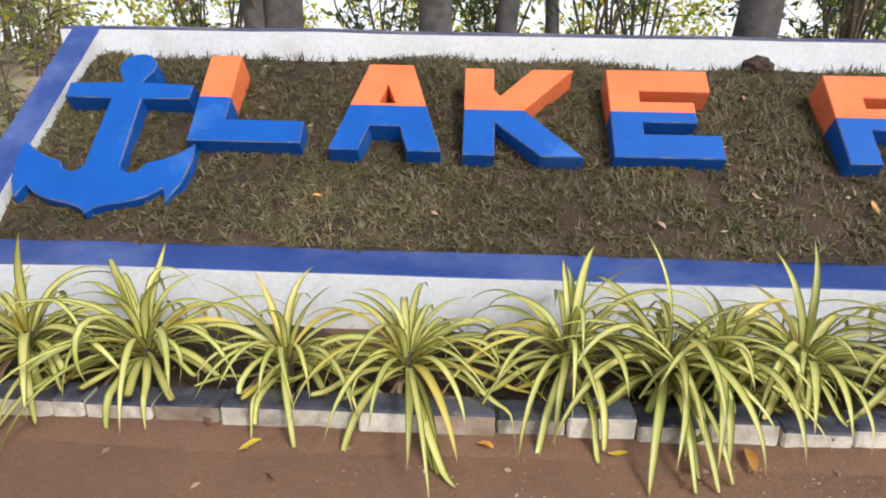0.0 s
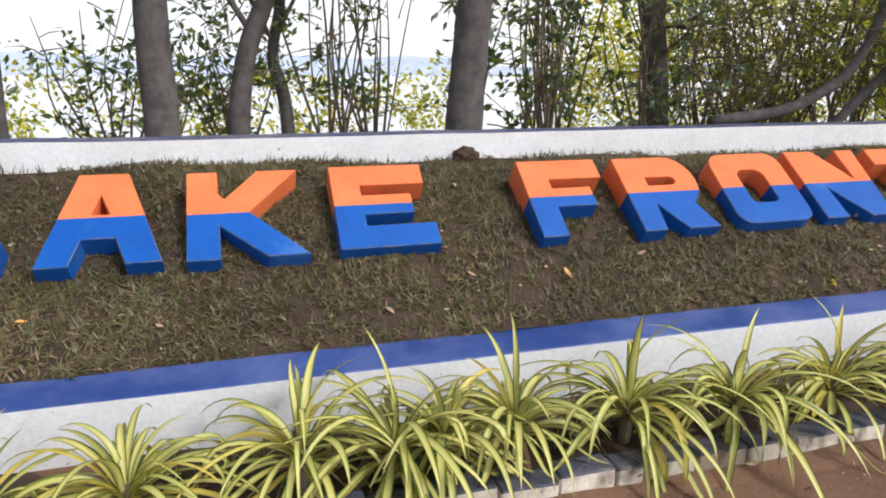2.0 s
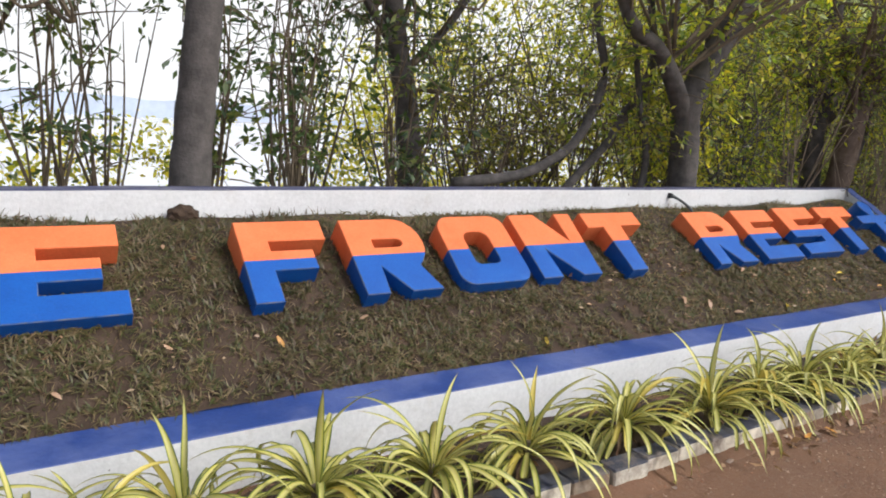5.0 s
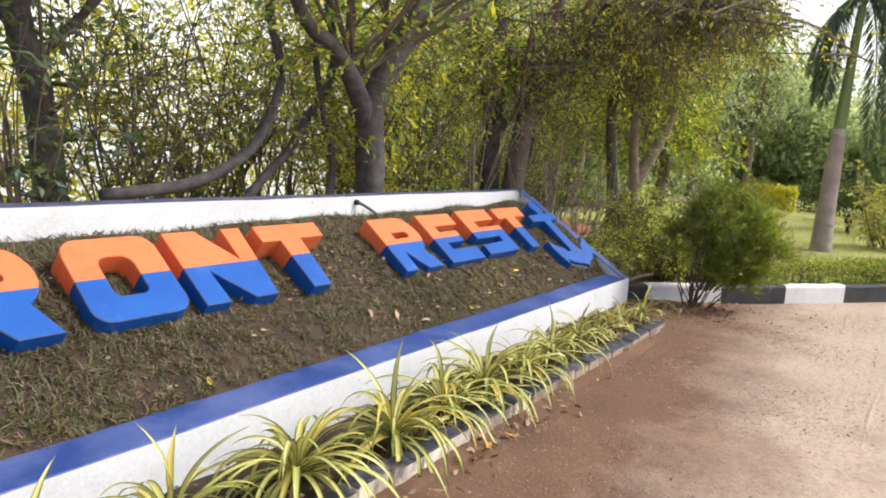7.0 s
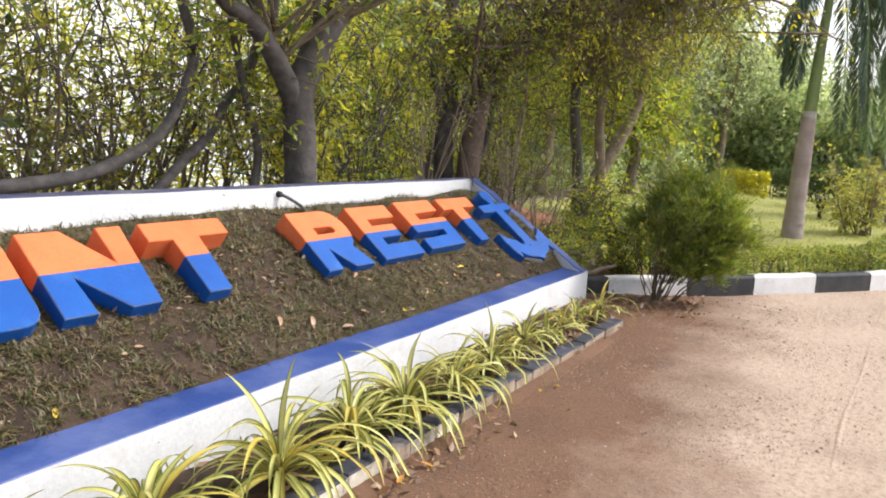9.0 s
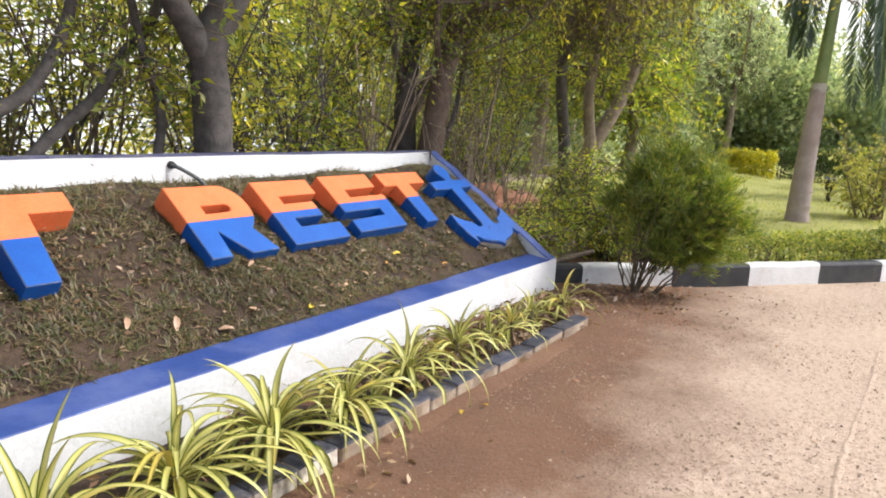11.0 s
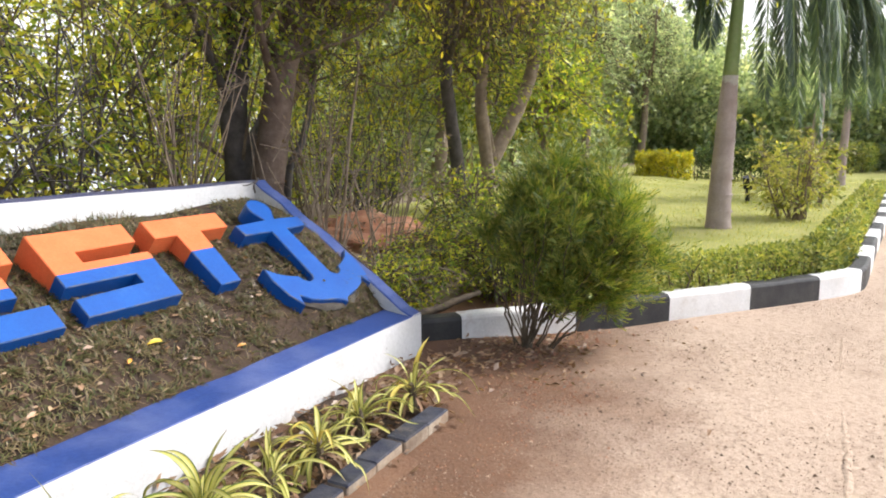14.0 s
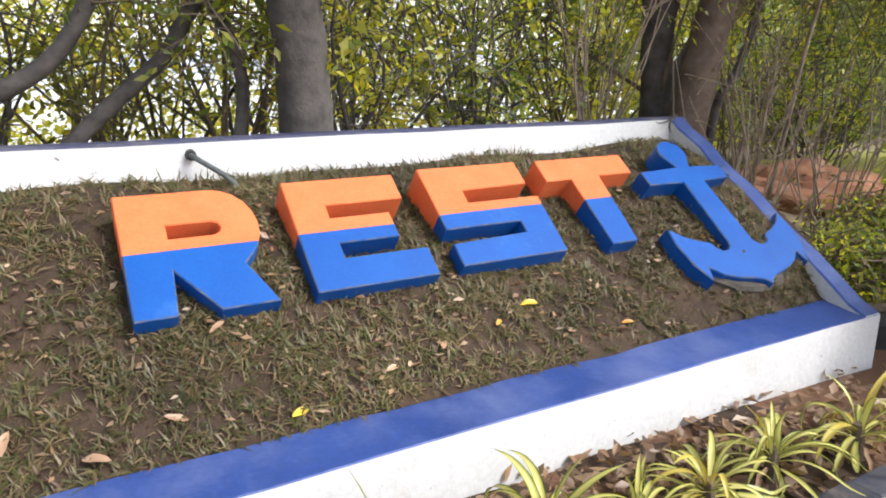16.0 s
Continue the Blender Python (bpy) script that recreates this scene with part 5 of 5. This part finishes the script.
shrub("shrub", "greyish pale-leaved shrub behind the conifer", 2.9, -0.3, 1.25, 0.9, 14, 170, 8, 0.06, L_hedge, 434, reach=0.3, z0=0.05)

# reddish heap of soil behind the side wall
bm = bmesh.new()
bmesh.ops.create_icosphere(bm, subdivisions=4, radius=1)
for v in bm.verts:
    k = 1 + 0.3 * noise.noise(v.co * 2.1) + 0.12 * noise.noise(v.co * 6.0)
    v.co = Vector((v.co.x * 1.0 * k, v.co.y * 0.8 * k, max(-0.1, v.co.z * 0.36 * k)))
heap = finish(bm, "mound", [M_red])
heap.location = (2.75, 2.45, float(ground_z(2.75, 2.45)) - 0.02)
tagged(heap, "low heap of reddish soil among bare twigs", "soil")

# small garden spotlight
e = thing("garden_lamp", (13.2, -1.3, 0.06), "small black garden spotlight on a post in the lawn", "lamp")
tb = Tubes()
tb.add([(0, 0, -0.05), (0, 0, 0.2), (0, 0, 0.34)], 0.05, 0.05, 8)
link("post", tb.v, tb.f, M_black, e)
tb = Tubes()
tb.add([(0.0, 0, 0.30), (-0.02, 0, 0.46), (-0.06, 0, 0.58)], 0.10, 0.13, 10)
link("head", tb.v, tb.f, M_black, e)


def palm(x, y, h, r0, seed, fronds, label):
    """A royal palm; each frond has its bearing, length, first rise and bend, in degrees."""
    r = np.random.default_rng(seed)
    e = thing("palm_tree", (x, y, 0.05), label, "palm")
    zb = h * 0.51
    for nm, pts, a, b, mt, lb in (("trunk", [(0, 0, -0.1), (0, 0, 0.6), (0.01, -0.035, zb * 0.75), (0.02, -0.05, zb)], r0, r0 * 0.56, M_palm, ""),
                                  ("scar_band", [(0.018, -0.047, zb - 0.28), (0.02, -0.05, zb)], r0 * 0.61, r0 * 0.58, M_palmband, "pale ringed band"),
                                  ("crownshaft", [(0.02, -0.05, zb), (0.04, -0.10, zb + (h - zb) * 0.5), (0.06, -0.16, h)], r0 * 0.55, r0 * 0.34, M_shaft, "smooth green crownshaft")):
        tb = Tubes()
        tb.add(bend(pts, 26), a, b, 18, 0.02, r, 0.03 if nm == "trunk" else 0)
        link(nm, tb.v, tb.f, mt, e, lb, smooth=True)
    for k in range(max(1, int(zb / 0.28))):
        z = 0.3 + k * 0.28 + r.normal() * 0.03
        if z > zb - 0.35:
            break
        rr = r0 + (r0 * 0.56 - r0) * z / zb
        tb = Tubes()
        tb.add([(0.02 * z / zb, -0.05 * z / zb, z - 0.012), (0.02 * z / zb, -0.05 * z / zb, z), (0.02 * z / zb, -0.05 * z / zb, z + 0.012)], rr + 0.004, rr + 0.004, 18)
        link("ring", tb.v, tb.f, M_palm, e)
    for az, L, el, fall in fronds:
        az, el = radians(az), radians(el)
        p = np.array([0.06, -0.16, h])
        path = [p]
        for i in range(12):
            a = el - min(radians(fall) * (i / 12) ** 0.24, el + radians(85))
            p = p + np.array([math.cos(a) * math.cos(az), math.cos(a) * math.sin(az), math.sin(a)]) * L / 12
            path.append(p)
        path = np.array(path)
        tb = Tubes()
        tb.add(path, 0.025, 0.006, 5)
        fr = link("frond", tb.v, tb.f, M_shaft, e)
        kk = np.repeat(np.linspace(0.10, 1.0, 150), 2)
        q = np.stack([np.interp(kk * 12, np.arange(13), path[:, a]) for a in range(3)], 1)
        tdir = unit(np.stack([np.interp(kk * 12, np.arange(13), np.gradient(path[:, a])) for a in range(3)], 1))
        sd = unit(np.cross(tdir, (0, 0, 1.0))) * np.where(np.arange(len(kk)) % 2, 1, -1)[:, None]
        dirs = unit(sd + tdir * 0.55 + r.normal(size=q.shape) * 0.15 - np.array([0, 0, 1.0]))
        ll = (0.5 * np.sin(np.clip(kk, 0.08, 0.97) * math.pi) ** 0.6 * h / 5 + 0.06)[:, None] * r.uniform(0.8, 1.1, size=(len(kk), 1))
        wv = unit(np.cross(dirs, r.normal(size=q.shape))) * 0.013 * h / 4.5
        V = np.stack([q, q + dirs * ll * 0.4 + wv, q + dirs * ll - np.array([0, 0, 0.06]) * ll, q + dirs * ll * 0.4 - wv, q + dirs * ll * 0.45], 1)
        quads("blade", V, L_frond, fr)
    return e


FRONDS = [(-64, 4.4, 64, 172), (-88, 4.0, 68, 172), (-42, 4.2, 66, 172), (-112, 3.2, 60, 174), (-18, 3.6, 66, 172), (-72, 3.6, 74, 168), (-50, 3.3, 58, 174), (-100, 3.7, 72, 168), (-60, 3.0, 80, 160), (116, 2.4, 62, 174), (146, 2.5, 60, 174), (84, 2.3, 64, 174), (130, 2.0, 74, 165),
          (-70, 3.2, 88, 95), (-140, 2.6, 88, 70), (30, 2.6, 88, 70), (100, 2.6, 88, 60), (-20, 2.8, 88, 70), (170, 2.6, 88, 65)]
palm(7.8, -1.24, 4.85, 0.21, 500, FRONDS, "royal palm with a grey ringed trunk and green crownshaft")
palm(15.0, -2.62, 5.0, 0.165, 501, [(a + 15, L * 0.9, e, f) for a, L, e, f in FRONDS[:16]], "royal palm further along the lawn")
palm(20.0, -3.42, 4.9, 0.15, 502, [(a - 20, L * 0.9, e, f) for a, L, e, f in FRONDS[:16]], "royal palm further along the lawn")

# conifer bush at the kerb
r = np.random.default_rng(510)
bx0, by0, bz0 = 0.62, -0.60, -0.09
e = thing("conifer_bush", (bx0, by0, bz0), "feathery green conifer bush with many bare lower stems", "bush")
tb = Tubes()
P, D = [], []
for k in range(58):
    a = r.uniform(0, 6.283)
    sp = r.random() ** 0.6
    top = np.array([math.cos(a) * 0.60 * sp + 0.14, math.sin(a) * 0.74 * sp - 0.29, 1.50 - 0.55 * sp ** 1.5 + r.normal() * 0.08])
    lowside = top[1] < -0.35
    b = np.array([math.cos(a), math.sin(a), 0]) * 0.09 * r.random() + (np.array([0.04, -0.12, 0]) * r.random() if lowside else 0)
    q = bend([b - (0, 0, 0.05), b * 1.2 + np.array([top[0] * 0.35, top[1] * 0.45, 0.5]), top], 12)
    q[2:-1] += r.normal(size=q[2:-1].shape) * 0.012
    tb.add(q if k % 3 == 0 else q[5:], 0.0095 if k % 3 == 0 else 0.005, 0.0025, 5)
    for j in range(2, len(q)):
        z = q[j][2]
        w = 0.9 if z > 0.85 else (0.6 * min(1, max(0, z - 0.2) * 2.5) if q[j][1] < -0.34 else 0.7 * max(0, z - 0.42))
        for _ in range(int(10 * w + r.random())):
            d = unit(np.array([r.normal() * 0.8, r.normal() * 0.8, 0.7 + 0.4 * r.normal()]))
            L = r.uniform(0.08, 0.22)
            m = 22
            t = r.uniform(0.1, 1, m)[:, None]
            P.append(q[j] + d * L * t + r.normal(size=(m, 3)) * 0.016)
            D.append(np.repeat(d[None], m, 0))
for k in range(18):
    tip = np.array([0.12 + r.normal() * 0.2, -0.62 + r.normal() * 0.16, r.uniform(0.28, 0.75)])
    q = bend([(0.02 * r.normal(), -0.03, -0.03), (tip[0] * 0.4, tip[1] * 0.4, 0.42), (tip[0] * 0.8, tip[1] * 0.8, tip[2] + 0.16), tip], 12)
    tb.add(q[3:], 0.006, 0.002, 5)
    for j in range(5, len(q)):
        for _ in range(9):
            d = unit(np.array([r.normal() * 0.8, r.normal() * 0.8 - 0.3, 0.3 + 0.5 * r.normal()]))
            P.append(q[j] + d * r.uniform(0.08, 0.2) * r.uniform(0.1, 1, 22)[:, None] + r.normal(size=(22, 3)) * 0.014)
            D.append(np.repeat(d[None], 22, 0))
for k in range(16):
    a = r.uniform(0, 6.283)
    q = bend([(0, 0, 0.02), (math.cos(a) * 0.12, math.sin(a) * 0.12, 0.22), (math.cos(a) * 0.4, math.sin(a) * 0.35, 0.5 + 0.2 * r.random())], 8)
    tb.add(q, 0.008, 0.002, 4)
link("stemwork", tb.v, tb.f, M_twig, e, "thin brown stems")
P, D = np.vstack(P), np.vstack(D)
quads("foliage", leaves(P, 0.055, r, width=0.15, droop=-0.2, dirs=D, spread=0.22), L_thuja, e)

# gnarled log behind the kerb
tb = Tubes()
tb.add(bend([(0.12, 0.52, 0.05), (0.4, 0.40, 0.10), (0.7, 0.30, 0.10), (1.0, 0.18, 0.15), (1.3, 0.12, 0.16)], 30), 0.05, 0.022, 12, 0.5, r)
tagged(link("log", tb.v, tb.f, M_log, smooth=True), "gnarled grey log lying behind the kerb", "log")

# ---- litter and stones ----
r = np.random.default_rng(600)


def scatter(n, cx, cy, sx_, sy_, zf, size, name, label, mat, lift=0.006):
    P = np.stack([r.normal(cx, sx_, n), r.normal(cy, sy_, n)], 1)
    if zf is bed_z:
        P = P[(P[:, 0] > X_LEFT + 0.2) & (P[:, 0] < -0.2) & (P[:, 1] > 0.28) & (P[:, 1] < 1.5)]
        n = len(P)
    P3 = np.stack([P[:, 0], P[:, 1], zf(P[:, 0], P[:, 1]) + lift], 1)
    d = r.normal(size=(n, 3)) * np.array([1, 1, 0.25])
    V = leaves(P3, size, r, width=0.5, droop=0.0, dirs=d, spread=0.05)
    V[:, :, 2] = np.maximum(V[:, :, 2], P3[:, None, 2] - 0.004)
    return V


LV = [scatter(650, -2.6, 0.65, 1.4, 0.35, bed_z, 0.045, "", "", None, 0.022), scatter(420, -5.5, 0.7, 3.4, 0.35, bed_z, 0.035, "", "", None, 0.02), scatter(620, 0.5, -0.68, 0.5, 0.28, ground_z, 0.05, "", "", None), scatter(1500, -1.7, -0.33, 0.8, 0.17, lambda x, y: ground_z(x, y) + 0.03, 0.07, "", "", None),
      scatter(700, 2.2, 2.1, 0.9, 0.6, lambda x, y: ground_z(x, y) + 0.34 * np.exp(-((x - 2.75) ** 2 + (y - 2.45) ** 2) / 0.5), 0.08, "", "", None), scatter(160, -4.6, -0.86, 0.5, 0.06, ground_z, 0.06, "", "", None), scatter(520, -6.0, -0.30, 3.0, 0.2, lambda x, y: ground_z(x, y) + 0.04, 0.06, "", "", None),
      scatter(800, -5.2, 0.75, 3.4, 0.38, bed_z, 0.03, "", "", None, 0.016), scatter(45, -6.0, -0.95, 3.0, 0.12, ground_z, 0.05, "", "", None), scatter(90, 2.0, -1.8, 1.5, 0.3, ground_z, 0.03, "", "", None)]
tagged(quads("leaf_litter", np.vstack(LV), L_litter), "dry brown leaf litter on the soil", "litter", kind="stuff")
n = 80000
sxs, sys_ = r.uniform(-10, 6, n), -0.85 - 6.0 * r.random(n) ** 1.3
ok = inside_kerb(sxs, sys_) < -0.03
ok |= sxs < 0
ok &= (sxs > -5.5) | (r.random(n) < 0.25)
SP = np.stack([sxs, sys_, ground_z(sxs, sys_)], 1)[ok]
n = len(SP)
rad = r.uniform(0.002, 0.008, n)[:, None] * (1 + (r.random((n, 1)) < 0.03) * 1.2)
tri = [np.array([math.cos(a), math.sin(a), 0.0]) for a in (0, 2.1, 4.2)]
SV = np.stack([SP + rad * (tri[k] + r.normal(size=(n, 3)) * 0.2) for k in range(3)] + [SP + rad * (np.array([0, 0, 0.8]) + r.normal(size=(n, 3)) * 0.2)], 1)
n = 1420
cxs = np.concatenate([r.normal(0.55, 0.42, 300), r.uniform(-9, -1.5, 220), r.normal(-0.2, 0.9, 900)])
cys = np.concatenate([r.normal(-0.72, 0.22, 300), r.normal(-0.9, 0.05, 220), r.normal(-1.05, 0.22, 900)])
CP = np.stack([cxs, cys, ground_z(cxs, cys)], 1)
crad = r.uniform(0.006, 0.024, n)[:, None] * np.where(np.arange(n)[:, None] < 300, 1.0, 0.45)
CV = np.stack([CP + crad * (tri[k] + r.normal(size=(n, 3)) * 0.2) for k in range(3)] + [CP + crad * (np.array([0, 0, 0.9]) + r.normal(size=(n, 3)) * 0.2)], 1)
tagged(quads("soil_crumbs", CV, M_red, per=4, pattern=((0, 1, 3), (1, 2, 3), (2, 0, 3))), "loose reddish soil crumbs round the bush", "soil", kind="stuff")
tagged(quads("gravel", SV, M_stone, per=4, pattern=((0, 1, 3), (1, 2, 3), (2, 0, 3))), "scattered small gravel on the earth drive", "gravel", kind="stuff")


def fallen(x, y, z, size, tone, seed, nrm=(0, 0, 1)):
    r = np.random.default_rng(seed)
    V, F = [], []
    k = 7
    for i in range(k):
        q = i / (k - 1)
        w = 0.36 * math.sin(math.pi * min(1, 0.06 + q * 0.94)) ** 0.8 * size
        cz = 0.12 * size * math.sin(q * 3 + seed) + 0.04 * size
        for u in (-1, 0, 1):
            V.append(((q - 0.5) * size, u * w * 0.5, cz + abs(u) * w * 0.25 * (1 + 0.3 * r.normal())))
    for i in range(k - 1):
        for j in range(2):
            F.append((i * 3 + j, i * 3 + j + 1, (i + 1) * 3 + j + 1, (i + 1) * 3 + j))
    ob = link("fallen_leaf", V, F, L_fall[tone], smooth=True)
    ob.matrix_world = Matrix.Translation((x, y, z)) @ Vector(nrm).to_track_quat("Z", "Y").to_matrix().to_4x4() @ Matrix.Rotation(r.uniform(0, 6.28), 4, "Z")
    tagged(ob, f"curled {tone} fallen leaf lying on the " + ("turf" if z > 0.15 else "earth"), "leaf", "fallen leaves")


BEDN = (0, -0.5, 0.86)
for i, (x, y, s, tone) in enumerate([(-7.44, 0.50, 0.085, "orange"), (-5.75, 0.30, 0.075, "yellow"), (-3.09, 0.30, 0.085, "yellow"), (-1.49, 0.34, 0.06, "orange"), (-1.95, 0.50, 0.09, "yellow"), (-2.15, 0.44, 0.06, "orange"),
                                     (-2.45, 0.40, 0.09, "tan"), (-1.8, 0.36, 0.06, "tan"), (-3.5, 0.36, 0.08, "tan"), (-4.0, 0.40, 0.10, "tan"), (-4.25, 0.45, 0.09, "tan"), (-3.3, 0.62, 0.07, "tan"), (-6.9, 0.62, 0.06, "tan"), (-8.0, 0.55, 0.06, "tan"),
                                     (-9.6, 0.42, 0.05, "tan"), (-10.2, 0.5, 0.05, "orange"), (-8.5, 0.38, 0.06, "tan"), (-2.7, 0.35, 0.07, "tan"), (-5.2, 0.5, 0.06, "tan"), (-1.05, 0.6, 0.06, "tan"), (-2.0, 0.7, 0.08, "tan"), (-7.9, 1.2, 0.06, "tan"), (-3.75, 0.3, 0.09, "tan")]):
    fallen(x, y, float(bed_z(x, y)) + 0.022, s, tone, 700 + i, BEDN)
for i, (x, y, s, tone) in enumerate([(-8.46, -0.87, 0.11, "orange"), (-9.35, -0.85, 0.07, "orange"), (-10.15, -0.9, 0.08, "yellow"), (-8.9, -0.86, 0.07, "yellow"), (-4.75, -0.9, 0.08, "orange"), (-4.55, -0.92, 0.07, "orange"), (-4.4, -0.88, 0.07, "tan"),
                                     (-3.2, -0.92, 0.07, "yellow"), (-3.0, -0.95, 0.06, "yellow"), (-2.3, -1.2, 0.05, "tan"), (1.0, -1.2, 0.06, "tan"), (1.9, -1.7, 0.06, "tan"), (-0.6, -2.1, 0.06, "tan"), (0.1, -1.9, 0.05, "tan"), (-0.2, -0.95, 0.06, "tan")]):
    fallen(x, y, float(ground_z(x, y)) + (0.022 if y > -0.93 and x < -1.5 else 0.008), s, tone, 760 + i)

# thin straight ridge of sand left along the drive
r = np.random.default_rng(800)
LV, LF = [], []
lx = np.arange(-5.5, 2.2, 0.05)
for i, x in enumerate(lx):
    y = -2.68 - 0.035 * (x + 2.0) + 0.012 * math.sin(x * 2.1) + r.normal() * 0.004
    z = float(ground_z(x, y))
    w, hh = 0.008 + 0.004 * r.random(), 0.002 + 0.004 * r.random()
    LV += [(x, y - w * 2, z - 0.004), (x, y - w * 0.5, z + hh), (x, y + w * 0.5, z + hh), (x, y + w * 2, z - 0.004)]
    if i:
        b = (i - 1) * 4
        LF += [(b + j, b + 4 + j, b + 5 + j, b + 1 + j) for j in range(3)]
tagged(link("sand_ridge", LV, LF, M_earth, smooth=True), "faint straight ridge of sand along the drive", "sand", kind="structure")
